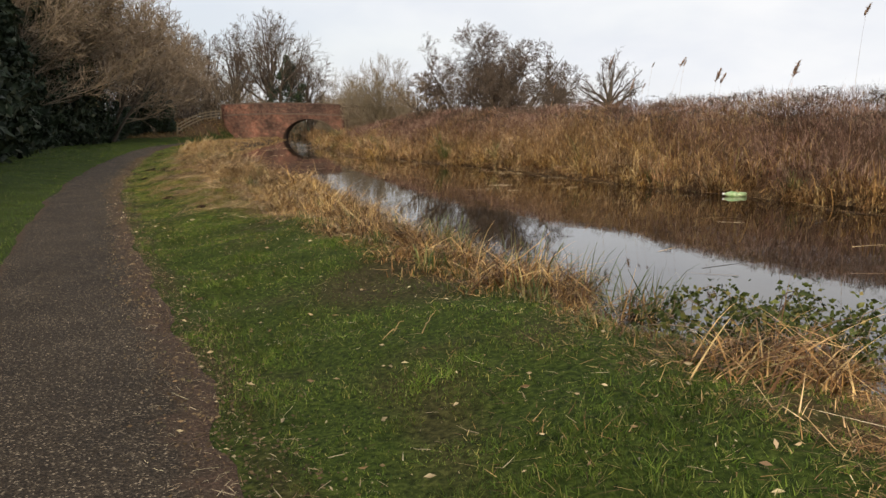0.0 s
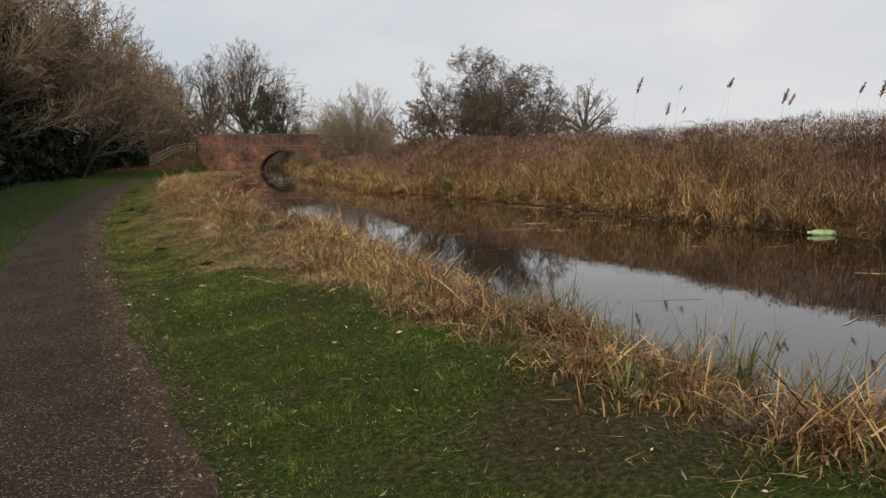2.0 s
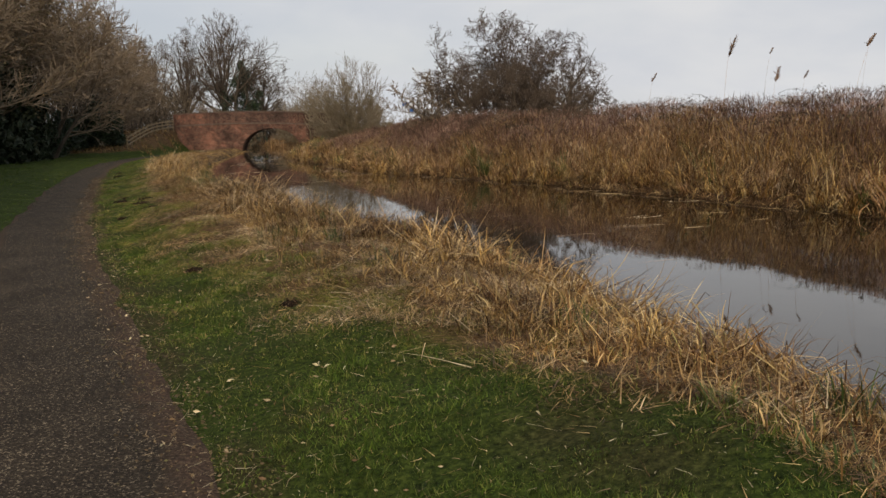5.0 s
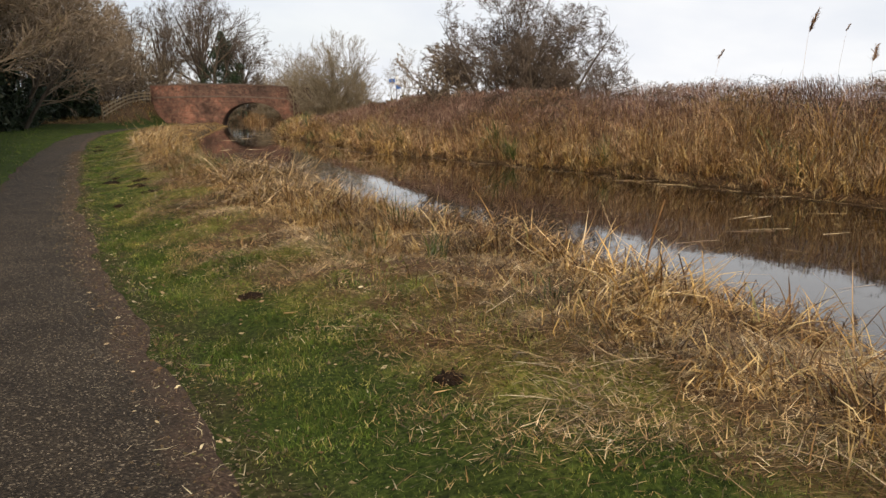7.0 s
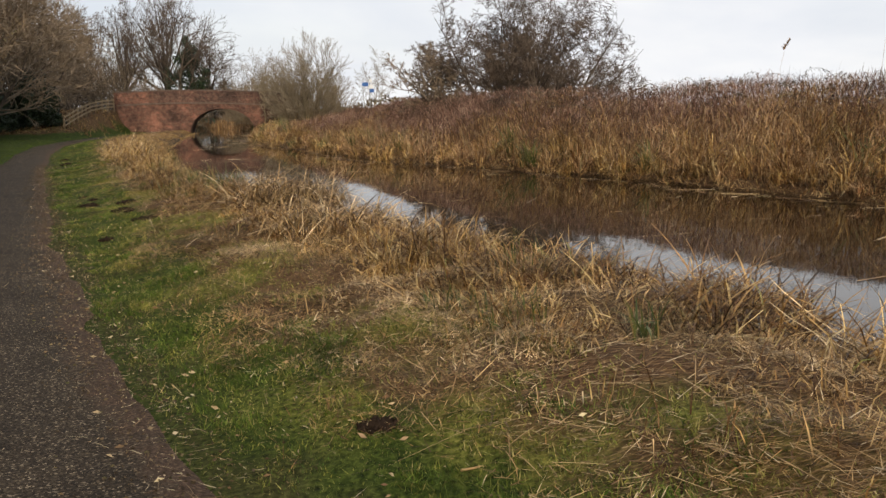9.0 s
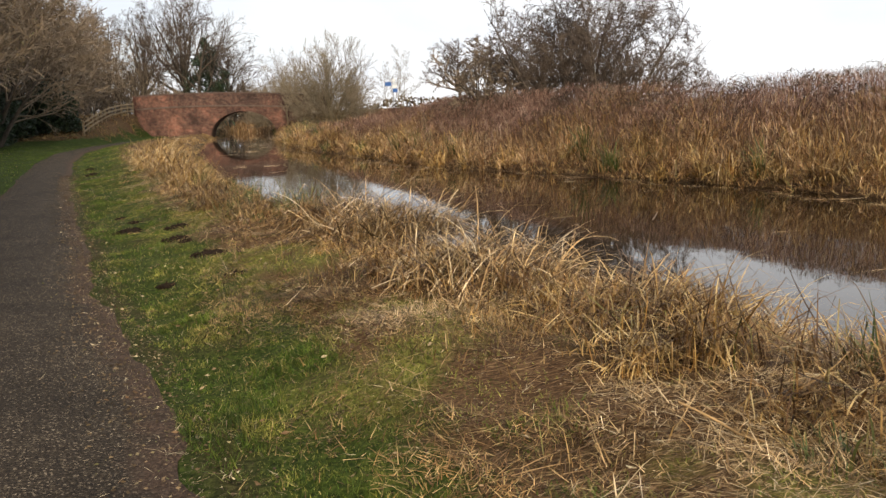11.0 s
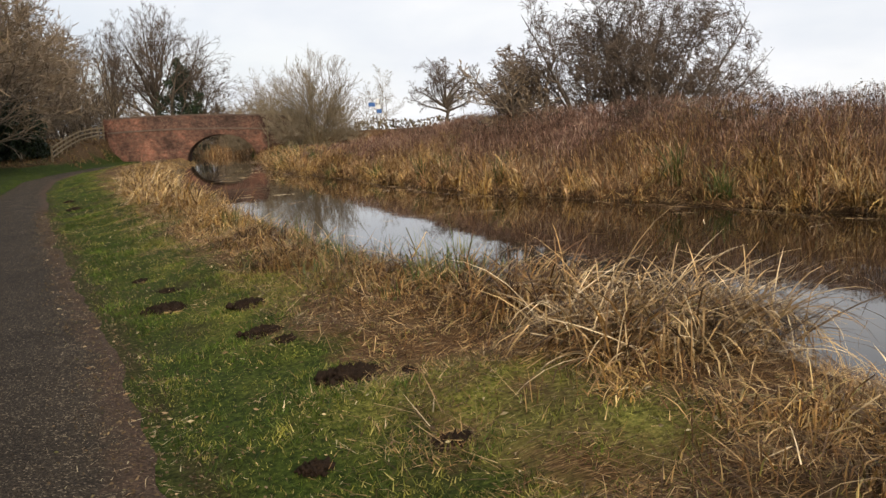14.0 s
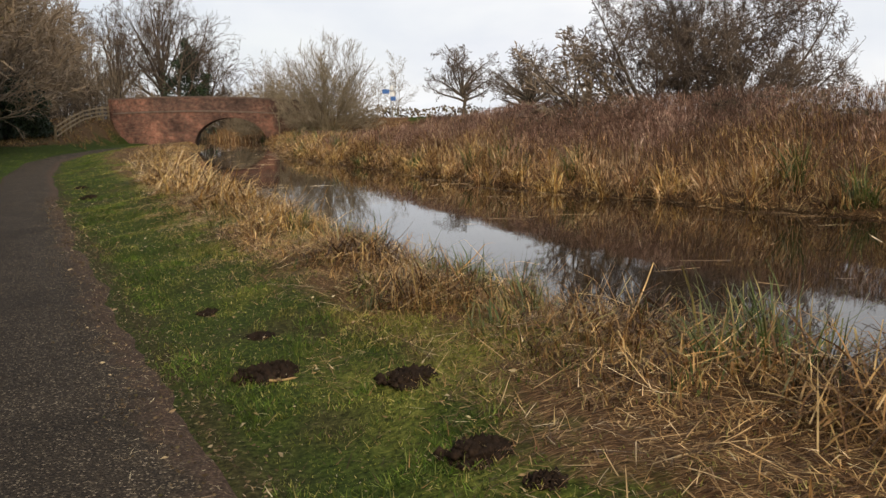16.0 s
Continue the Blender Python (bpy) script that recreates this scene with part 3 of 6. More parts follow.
def slab(bm, xs, low, high, y0, y1):
    """A wall between two height lines along x, with its thickness in y."""
    rows = []
    for x in xs:
        rows.append([bm.verts.new((x, y, z)) for y, z in ((y0, low(x)), (y0, high(x)), (y1, high(x)), (y1, low(x)))])
    for a, b in zip(rows[:-1], rows[1:]):
        for k in range(4):
            bm.faces.new((a[k], b[k], b[(k + 1) % 4], a[(k + 1) % 4]))
    bm.faces.new(rows[0]); bm.faces.new(rows[-1][::-1])
    bmesh.ops.recalc_face_normals(bm, faces=bm.faces)


def build_bridge():
    bridge = tagged(new("bridge"), "humpbacked red-brick canal bridge with one low arch", "bridge")
    bridge.location = (ARCH_X, BR_Y0, WATER_Z)
    inv = Matrix.Translation((-ARCH_X, -BR_Y0, -WATER_Z))

    def add(name, bm, mat, parent=bridge, label="", smooth=False):
        bm.transform(inv)
        return part(name, bm, mat, parent, label, smooth)

    arch_xs = [ARCH_X + ARCH_A * math.cos(math.pi * (1 - k / 28)) for k in range(29)]
    left = list(np.linspace(-24.9, arch_xs[0], 14))
    right = list(np.linspace(arch_xs[-1], -5.0, 10))
    for y0, y1 in ((BR_Y0, BR_Y0 + 0.45), (BR_Y1 - 0.45, BR_Y1)):
        bm = bmesh.new()
        slab(bm, left, lambda x: -0.5, deck_z, y0, y1)
        add("abutment_wall", bm, BRICK)
        bm = bmesh.new()
        slab(bm, right, lambda x: -0.5, deck_z, y0, y1)
        add("abutment_wall", bm, BRICK)
        bm = bmesh.new()
        slab(bm, arch_xs, lambda x: (arch_z(x) or WATER_Z) + 0.34, deck_z, y0 + 0.003, y1 - 0.003)
        add("spandrel_wall", bm, BRICK)
        bm = bmesh.new()
        slab(bm, np.linspace(-24.9, -5, 40), deck_z, lambda x: deck_z(x) + 0.16, y0 - 0.07, y1 + 0.07)
        add("string_course", bm, STONE, label="weathered pale string course")
        bm = bmesh.new()
        slab(bm, np.linspace(-24.9, -21.2, 9), lambda x: deck_z(x) + 0.16, lambda x: top_z(x) - 0.14, y0 + 0.04, y1 - 0.04)
        add("parapet_repair", bm, BRICK, label="newer bright red brick")
        bm = bmesh.new()
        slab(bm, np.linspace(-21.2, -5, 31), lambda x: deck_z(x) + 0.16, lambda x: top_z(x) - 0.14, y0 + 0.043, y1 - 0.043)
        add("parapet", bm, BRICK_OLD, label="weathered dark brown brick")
        bm = bmesh.new()
        slab(bm, np.linspace(-25.0, -4.9, 40), lambda x: top_z(x) - 0.14, top_z, y0 - 0.03, y1 + 0.03)
        bmesh.ops.bevel(bm, geom=[e for e in bm.edges if abs(e.verts[0].co.z - e.verts[1].co.z) < 0.05 and e.verts[0].co.x != e.verts[1].co.x], offset=0.03, segments=2, affect="EDGES")
        add("coping", bm, STONE, label="rounded dark brick coping")
        # ring of voussoirs round the opening
        face = y0 if y0 == BR_Y0 else y1
        out = -1 if y0 == BR_Y0 else 1
        bm = bmesh.new()
        n = 44
        for k in range(n):
            quad = []
            for kk, rr in ((k + 0.04, 0.0), (k + 0.96, 0.0), (k + 0.96, 0.36), (k + 0.04, 0.36)):
                th = math.pi * (1 - kk / n)
                quad.append((ARCH_X + (ARCH_A + rr) * math.cos(th), WATER_Z + (ARCH_B + rr) * math.sin(th)))
            f = [bm.verts.new((x, face + out * 0.05, z)) for x, z in quad]
            bk = [bm.verts.new((x, face - out * 0.2, z)) for x, z in quad]
            bm.faces.new(f); bm.faces.new(bk[::-1])
            for q in range(4):
                bm.faces.new((f[q], bk[q], bk[(q + 1) % 4], f[(q + 1) % 4]))
        bmesh.ops.recalc_face_normals(bm, faces=bm.faces)
        add("arch_ring", bm, BRICK, label="brick arch ring")
    # barrel of the arch, in brick coloured darker for the shade inside it
    bm = bmesh.new()
    rows = []
    for k in range(29):
        th = math.pi * (1 - k / 28)
        c, s = math.cos(th), math.sin(th)
        rows.append([bm.verts.new((ARCH_X + (ARCH_A + rr) * c, y, WATER_Z - 0.3 * (k in (0, 28)) + (ARCH_B + rr) * s)) for y, rr in ((BR_Y0 + 0.1, 0.01), (BR_Y1 - 0.1, 0.01), (BR_Y1 - 0.1, 0.33), (BR_Y0 + 0.1, 0.33))])
    for a, b in zip(rows[:-1], rows[1:]):
        for k in range(4):
            bm.faces.new((a[k], b[k], b[(k + 1) % 4], a[(k + 1) % 4]))
    bmesh.ops.recalc_face_normals(bm, faces=bm.faces)
    add("arch_barrel", bm, DARKBRICK, smooth=True)
    bm = bmesh.new()
    slab(bm, np.linspace(-24.9, -5, 30), lambda x: deck_z(x) - 0.05, lambda x: deck_z(x) + 0.12, BR_Y0 + 0.46, BR_Y1 - 0.46)
    add("deck", bm, PATHMAT)
    # return wall at the towpath end
    bm = bmesh.new()
    p0, p1 = Vector((-25.1, BR_Y0 + 0.5, 0)), Vector((-25.6, BR_Y0 + 3.6, 0))
    d = (p1 - p0).normalized(); nrm = Vector((-d.y, d.x, 0)) * 0.2
    vs = []
    for p, z in ((p0, top_z(-24.9) - 0.04), (p1, top_z(-24.9) - 0.35)):
        vs.append([bm.verts.new((p + nrm).to_tuple()[:2] + (zz,)) for zz in (-0.3, z)] + [bm.verts.new((p - nrm).to_tuple()[:2] + (zz,)) for zz in (z, -0.3)])
    for k in range(4):
        bm.faces.new((vs[0][k], vs[1][k], vs[1][(k + 1) % 4], vs[0][(k + 1) % 4]))
    bm.faces.new(vs[0]); bm.faces.new(vs[1][::-1])
    bmesh.ops.recalc_face_normals(bm, faces=bm.faces)
    add("wing_wall", bm, BRICK)
    return bridge


build_bridge()

# ---------------------------------------------------------------- post and rail fence up the ramp


def box(bm, centre, size, rot=None):
    m = Matrix.Translation(centre) @ (rot or Matrix.Identity(4)) @ Matrix.Diagonal((*size, 1))
    return bmesh.ops.create_cube(bm, size=1.0, matrix=m)["verts"]


def build_fence():
    corners = [(-25.0, 88.0), (-25.7, 100.0), (-25.2, 108.2)]
    fence = tagged(new("fence"), "weathered post-and-rail timber fence climbing to the bridge", "fence")
    fence.location = (corners[0][0], corners[0][1], float(ground_z(*corners[0])))
    inv = Matrix.Translation(-fence.location)
    posts = []
    for (ax, ay), (bx, by), n in ((*corners[:2], 6), (*corners[1:], 4)):
        for k in range(n):
            posts.append((ax + (bx - ax) * k / n, ay + (by - ay) * k / n))
    posts.append(corners[-1])
    tops = []
    for x, y in posts:
        g = float(ground_z(x, y))
        bm = bmesh.new()
        box(bm, (x, y, g + 0.45), (0.13, 0.13, 1.5))
        bmesh.ops.bevel(bm, geom=list(bm.edges), offset=0.012, segments=1, affect="EDGES")
        bm.transform(inv)
        part("post", bm, WOOD, fence)
        tops.append(Vector((x, y, g)))
    for a, b in zip(tops[:-1], tops[1:]):
        for h in (0.35, 0.68, 1.02):
            bm = bmesh.new()
            d = b - a
            rot = d.to_track_quat("X", "Z").to_matrix().to_4x4()
            off = Vector((d.y, -d.x, 0)).normalized() * 0.085
            box(bm, (a + b) / 2 + Vector((0, 0, h)) + off, (d.length + 0.1, 0.04, 0.12), rot)
            bmesh.ops.bevel(bm, geom=list(bm.edges), offset=0.008, segments=1, affect="EDGES")
            bm.transform(inv)
            part("rail", bm, WOOD, fence)


build_fence()

# ---------------------------------------------------------------- trees


def grow(rng, start, heading, length, radius, level, top, out, shape):
    """Adds branches to out[level]; each is a bent, tapering line that bears finer ones."""
    k = 7 if level == 0 else (5 if level == 1 else 4)
    pts, d = [np.array(start, float)], np.array(heading, float)
    for s in range(k - 1):
        d = d + rng.normal(0, shape["bend"] * (0.6, 1.0, 0.8, 0.6, 0.6)[level], 3) + np.array([0, 0, shape["rise"][min(level, 3)]])
        d /= np.linalg.norm(d)
        pts.append(pts[-1] + d * length / (k - 1))
    pts = np.array(pts)
    end = 0.1 if level == 0 else 0.25
    radii = radius * (1 - (1 - end) * np.linspace(0, 1, k))
    out[level].append((pts, radii))
    if level >= top:
        return
    n = shape["count"][level]
    lo = shape["first"][level]
    for c in range(n):
        f = lo + (1 - lo) * (c + rng.uniform(0.1, 0.9)) / n
        i = min(int(f * (k - 1)), k - 2)
        g = f * (k - 1) - i
        p = pts[i] * (1 - g) + pts[i + 1] * g
        t = pts[i + 1] - pts[i]; t /= np.linalg.norm(t)
        side = rng.normal(size=3); side -= t * side.dot(t); side /= np.linalg.norm(side) + 1e-9
        ang = shape["angle"][level] * rng.uniform(0.7, 1.25)
        h = t * math.cos(ang) + side * math.sin(ang)
        ln = length * shape["ratio"][level] * rng.uniform(0.6, 1.2) * (1.15 - 0.55 * f)
        grow(rng, p, h, ln, max(radii[i] * shape["thin"][level], shape["twig"]), level + 1, top, out, shape)


ASH = dict(bend=0.09, rise=(0.05, 0.05, 0.04, 0.03), count=(15, 9, 8, 7), first=(0.2, 0.2, 0.15, 0.12), angle=(0.85, 0.7, 0.7, 0.7), ratio=(0.66, 0.50, 0.46, 0.45), thin=(0.42, 0.45, 0.45, 0.5), twig=0.019)
LIMB = dict(bend=0.10, rise=(0.02, 0.02, 0.02, 0.02), count=(9, 7, 6, 5), first=(0.22, 0.15, 0.1, 0.1), angle=(0.62, 0.66, 0.7, 0.7), ratio=(0.42, 0.5, 0.52, 0.5), thin=(0.42, 0.45, 0.5, 0.5), twig=0.020)
VASE = dict(bend=0.12, rise=(0.01, 0.03, 0.03, 0.02), count=(14, 11, 9, 8), first=(0.24, 0.22, 0.15, 0.1), angle=(0.78, 0.72, 0.72, 0.7), ratio=(0.78, 0.48, 0.46, 0.48), thin=(0.5, 0.4, 0.4, 0.5), twig=0.020)
WILLOW = dict(bend=0.05, rise=(0.0, 0.03, 0.03, 0.03), count=(7, 6, 3, 4), first=(0.25, 0.2, 0.15, 0.2), angle=(0.45, 0.48, 0.45, 0.4), ratio=(0.42, 0.5, 0.55, 0.5), thin=(0.45, 0.5, 0.5, 0.5), twig=0.014)
THORN = dict(bend=0.12, rise=(0.02, 0.02, 0.0, 0.0), count=(8, 7, 7, 4), first=(0.12, 0.1, 0.1, 0.15), angle=(0.75, 0.8, 0.8, 0.75), ratio=(0.50, 0.50, 0.52, 0.62), thin=(0.6, 0.5, 0.5, 0.5), twig=0.0085)


def build_tree(name, label, seed, stems, shape, top=3, bark=BARK, twig=TWIG, leaves=None, category="tree", dome=None):
    """stems: (x, y, lean x, lean y, length, radius) from the foot. leaves: (material, how many, size, spread).
    dome: (width, depth, base height, height) of the crown's uneven outline."""
    rng = np.random.default_rng(seed)
    tree = tagged(new(name), label, category)
    whole = {k: [] for k in range(top + 1)}

    def inside(pts):
        if dome is None:
            return True
        e = pts[-1]
        a = math.atan2(e[1], e[0])
        wob = 0.86 + 0.3 * float(value_noise(a * 2.2 + 9, e[2] * 0.8, 1.0, seed + 5))
        q = (e[0] / (dome[0] * wob)) ** 2 + (e[1] / (dome[1] * wob)) ** 2 + (max(e[2] - dome[2], 0) / (dome[3] * wob)) ** 2
        return q < 1

    for x, y, lx, ly, length, radius, *rise in stems:
        out = {k: [] for k in range(top + 1)}
        h = np.array([lx, ly, 1.0]); h /= np.linalg.norm(h)
        grow(rng, (x, y, rise[0] if rise else -0.15), h, length, radius, 0, top, out, shape)
        limbs = [b for b in out[1] if inside(b[0])] or out[1][:2]
        mesh_object("trunk" if len(stems) < 4 else "stem", *tubes(out[0], 8), bark, tree, smooth=True)
        whole[1] += limbs
        for k in range(2, top + 1):
            whole[k] += [b for b in out[k] if inside(b[0])]
    v, p = merge(tubes(whole[1], 4), tubes(whole[2], 3), *[strips(whole[k], rng) for k in range(3, top + 1)])
    tagged(mesh_object("crown", v, p, twig, tree), kind="stuff")
    if leaves:
        mat, count, size, spread = leaves
        twigs = whole[top]
        pick = rng.integers(0, len(twigs), count)
        pos = np.array([twigs[k][0][rng.integers(0, 4)] for k in pick]) + rng.normal(0, spread, (count, 3))
        v, p = leaf_cards(pos, size * rng.uniform(0.6, 1.4, count), rng)
        tagged(mesh_object("foliage", v, p, mat, tree), kind="stuff")
    return tree


def fan(rng, n, dome, spread, foot, thin):
    """Stems that radiate from a common foot up to a dome."""
    some = []
    for k in range(n):
        a = 2 * math.pi * (k * 0.618 + rng.uniform(0, 0.3))
        q = spread * ((k + 0.5) / n) ** 0.75
        d = Vector((math.cos(a) * math.sin(q), math.sin(a) * math.sin(q), math.cos(q)))
        reach = 0.0
        while (d.x * reach / dome[0]) ** 2 + (d.y * reach / dome[1]) ** 2 + (max(d.z * reach - dome[2], 0) / dome[3]) ** 2 < 1 and reach < 20:
            reach += 0.1
        some.append((d.x * foot + rng.normal(0, foot * 0.4), d.y * foot + rng.normal(0, foot * 0.4), d.x / d.z, d.y / d.z, reach * rng.uniform(0.62, 0.9), thin * rng.uniform(0.7, 1.3)))
    return some


def forked(rng, n, dome, spread, low, high, trunk, thin):
    """A trunk and the limbs that leave it between two heights and reach an uneven dome."""
    some = [(0, 0, 0.01, 0.0, high * 1.25, trunk)]
    for k in range(n):
        a = 2 * math.pi * (k * 0.618 + rng.uniform(0, 0.3))
        q = spread * ((k + 0.5) / n) ** 0.7
        z = high - (high - low) * (k / n) + rng.uniform(-0.3, 0.3)
        d = Vector((math.cos(a) * math.sin(q), math.sin(a) * math.sin(q), math.cos(q)))
        reach = 0.5
        while (d.x * reach / dome[0]) ** 2 + (d.y * reach / dome[1]) ** 2 + (max(z + d.z * reach - dome[2], 0) / dome[3]) ** 2 < 1 and reach < 25:
            reach += 0.1
        some.append((0, 0, d.x / d.z, d.y / d.z, reach * rng.uniform(0.72, 0.95), thin * rng.uniform(0.7, 1.3), z))
    return some


def place(tree, x, y, turn=0.0, size=1.0, drop=0.0):
    tree.matrix_basis = Matrix.LocRotScale((x, y, float(ground_z(x, y)) - drop), Euler((0, 0, turn)), (size,) * 3)
    return tree


def again(tree, x, y, turn, size=1.0, tall=1.0):
    return copy_thing(tree, Matrix.LocRotScale((x, y, float(ground_z(x, y))), Euler((0, 0, turn)), (size / tree.scale[0], size / tree.scale[0], size * tall / tree.scale[0])))


# hawthorn thicket on the far bank
THORN_DOME = (4.7, 3.5, 1.7, 4.6)
thorn_stems = fan(np.random.default_rng(3), 40, THORN_DOME, 1.25, 1.5, 0.06)
thicket = build_tree("hawthorn_thicket", "bare dark hawthorn thicket with a dense twiggy crown", 21, thorn_stems, THORN, 4, BARK, TWIG, category="shrub", dome=THORN_DOME)
place(thicket, 4.0, 49.3, 0.3, 1.05, 0.4)

# far oak, thorn trees in the field
oak = place(build_tree("oak_tree", "bare spreading oak standing in a far field", 31, forked(np.random.default_rng(32), 17, (9.5, 9.5, 7.0, 11.0), 1.45, 3.5, 6.5, 0.7, 0.34), dict(LIMB, bend=0.20, twig=0.035, count=(8, 6, 5, 5)), 3, dome=(9.5, 9.5, 8.0, 10.5)), 50, 231, 0.0, 1.12)
FIELD_DOME = (5.2, 4.6, 3.2, 4.6)
FIELD = dict(LIMB, twig=0.018, bend=0.2, count=(9, 7, 6, 5), angle=(0.8, 0.85, 0.8, 0.7))
field_stems = forked(np.random.default_rng(5), 16, FIELD_DOME, 1.3, 1.6, 2.6, 0.26, 0.12)
field_thorn = place(build_tree("thorn_tree", "low bare thorn tree with a wide twisting crown", 33, field_stems, FIELD, 3, dome=FIELD_DOME), 9.2, 112, 0.4, 1.0)
again(field_thorn, 18.2, 118, 2.0, 1.12)

# goat willow at the end of the bridge
WILLOW_DOME = (5.3, 5.3, 3.6, 6.4)
ws = fan(np.random.default_rng(4), 130, WILLOW_DOME, 1.35, 0.8, 0.035)
willow = place(build_tree("willow_tree", "bare tan goat willow with a rounded fan of fine stems", 41, ws, WILLOW, 3, BARK_PALE, TWIG_TAN, category="tree", dome=WILLOW_DOME), -5.0, 106.0, 0.5, 1.0)
again(willow, -10.6, 124, 2.2, 0.92)
birch = place(build_tree("birch_sapling", "slim pale sapling beside the arch", 43, [(0, 0, 0.02, 0, 6.5, 0.07)], dict(VASE, count=(12, 7, 5, 4), twig=0.014), 3, BARK_PALE, TWIG_TAN), -9.7, 107.4, 0.0, 1.0)
far_birch = place(build_tree("poplar_tree", "slender pale bare tree far behind the reeds", 44, [(0, 0, 0.03, 0, 8.5, 0.09), (0.9, 0.3, 0.05, 0, 7.2, 0.08), (-0.9, 0.2, -0.05, 0, 6.6, 0.08)], dict(VASE, count=(14, 7, 5, 4), twig=0.016, ratio=(0.4, 0.5, 0.5, 0.5)), 3, BARK_PALE, TWIG_TAN), 3.6, 130, 0.0, 1.0)

# tall ash trees behind the bridge, one cloaked in ivy
ash = place(build_tree("ash_tree", "tall bare ash with fine upswept twigs", 51, forked(np.random.default_rng(52), 19, (7.4, 7.4, 9.0, 10.8), 1.05, 4.5, 8.5, 0.48, 0.19), dict(LIMB, count=(10, 7, 7, 5), twig=0.021), 3, dome=(7.4, 7.4, 9.0, 10.8)), -24.2, 138, 0.0, 1.0)
for x, y, turn, size, tall in ((-30.0, 140, 1.3, 0.82, 1.06), (-19.0, 143, 2.6, 0.74, 0.92), (-35.5, 143, 4.0, 0.85, 1.0)):
    again(ash, x, y, turn, size, tall)


def build_ivy_tree():
    tree = build_tree("ivy_clad_tree", "leaning tree smothered in dark evergreen ivy", 61, [(0, 0, 0.08, 0, 13.0, 0.35), (0.5, 0.2, 0.35, 0, 10.5, 0.2)], dict(VASE, count=(11, 8, 7, 5)), 3)
    rng = np.random.default_rng(62)
    n = 9500
    lumps = [(1.3 * math.sin(k * 1.9) * (1.7 - 0.085 * k) + 0.10 * k - 0.4, math.cos(k * 2.4) * (1.5 - 0.06 * k), 0.8 + 0.68 * k, 2.0 - 0.10 * k) for k in range(17)]
    lumps += [(2.1, 0.2, 4.5, 1.2), (2.7, 0.0, 6.0, 0.8), (3.2, 0.0, 7.4, 0.5), (-2.3, 0.2, 2.6, 1.2), (-3.2, 0.2, 1.4, 1.0), (1.6, 0, 2.0, 1.6), (1.6, 0.2, 9.0, 0.7)]
    pick = np.array(lumps)[rng.integers(0, len(lumps), n)]
    d = rng.normal(size=(n, 3)); d /= np.linalg.norm(d, axis=1)[:, None]
    pos = pick[:, :3] + d * (pick[:, 3] * rng.uniform(0.3, 1.35, n))[:, None]
    v, p = leaf_cards(pos, rng.uniform(0.12, 0.30, n), rng, aspect=0.8)
    mesh_object("ivy", v, p, IVY, tree, "dark glossy ivy")
    return tree


place(build_ivy_tree(), -21.3, 131, 0.0, 1.0)

# ---------------------------------------------------------------- the dark hedge and trees along the towpath


def build_hedge():
    rng = np.random.default_rng(71)
    n = 46000
    y = rng.uniform(4, 96, n)
    h = rng.uniform(0, 1, n)
    front = line(HEDGE_X, y) + 0.9 * (value_noise(y, h * 3, 1.6, 72) - 0.5) + 0.5 * (value_noise(y, h * 6, 0.6, 73) - 0.5)
    tall = 2.6 + 1.3 * value_noise(y, 0 * y, 3.0, 74)
    x = front - rng.exponential(0.35, n) - 0.5 * h ** 2
    z = ground_z(x, y) + h * tall
    v, p = leaf_cards(np.stack([x, y, z], 1), rng.uniform(0.13, 0.30, n), rng, aspect=0.7)
    tagged(mesh_object("hedge", v, p, IVY), "dense dark ivy-covered hedge along the towpath verge", "hedge", kind="stuff")


build_hedge()


def build_conifer(name, seed, height, radius, count):
    rng = np.random.default_rng(seed)
    tree = tagged(new(name), "tall dark evergreen conifer hung with dense sprays", "tree")
    v, p = tubes([(np.stack([np.zeros(7), np.zeros(7), np.linspace(-0.1, height, 7)], 1), np.linspace(0.25, 0.03, 7))], 7)
    mesh_object("trunk", v, p, BARK, tree, smooth=True)
    h = rng.uniform(0.02, 1, count) ** 0.9
    a = rng.uniform(0, 2 * np.pi, count)
    prof = radius * (1 - h ** 1.7) ** 0.8 + 0.15
    r = prof * rng.uniform(0.35, 1.0, count) ** 0.5 * (0.6 + 0.8 * value_noise(a * 3, h * 14, 1.0, seed + 1))
    pos = np.stack([np.cos(a) * r, np.sin(a) * r, h * height - 0.12 * r], 1)
    v, p = leaf_cards(pos, rng.uniform(0.3, 0.75, count), rng, aspect=0.42)
    mesh_object("crown", v, p, CONIFER, tree)
    return tree


conifer = place(build_conifer("conifer", 81, 11.5, 2.9, 8500), -19.4, 33.5)
for y, turn, size, tall in ((10, 0.5, 1.0, 1.1), (19, 2.5, 1.0, 1.1), (28.5, 2.0, 1.0, 1.0), (38, 5.0, 1.0, 1.05), (42.5, 3.0, 1.05, 1.0), (47, 0.3, 1.0, 1.1), (52, 4.0, 1.0, 1.0), (57.5, 1.4, 0.95, 0.95), (63, 2.2, 1.05, 1.05), (68, 4.4, 1.1, 1.1), (73, 0.9, 1.0, 1.05)):
    again(conifer, float(line(HEDGE_X, y)) - 1.9, y, turn, size, tall)

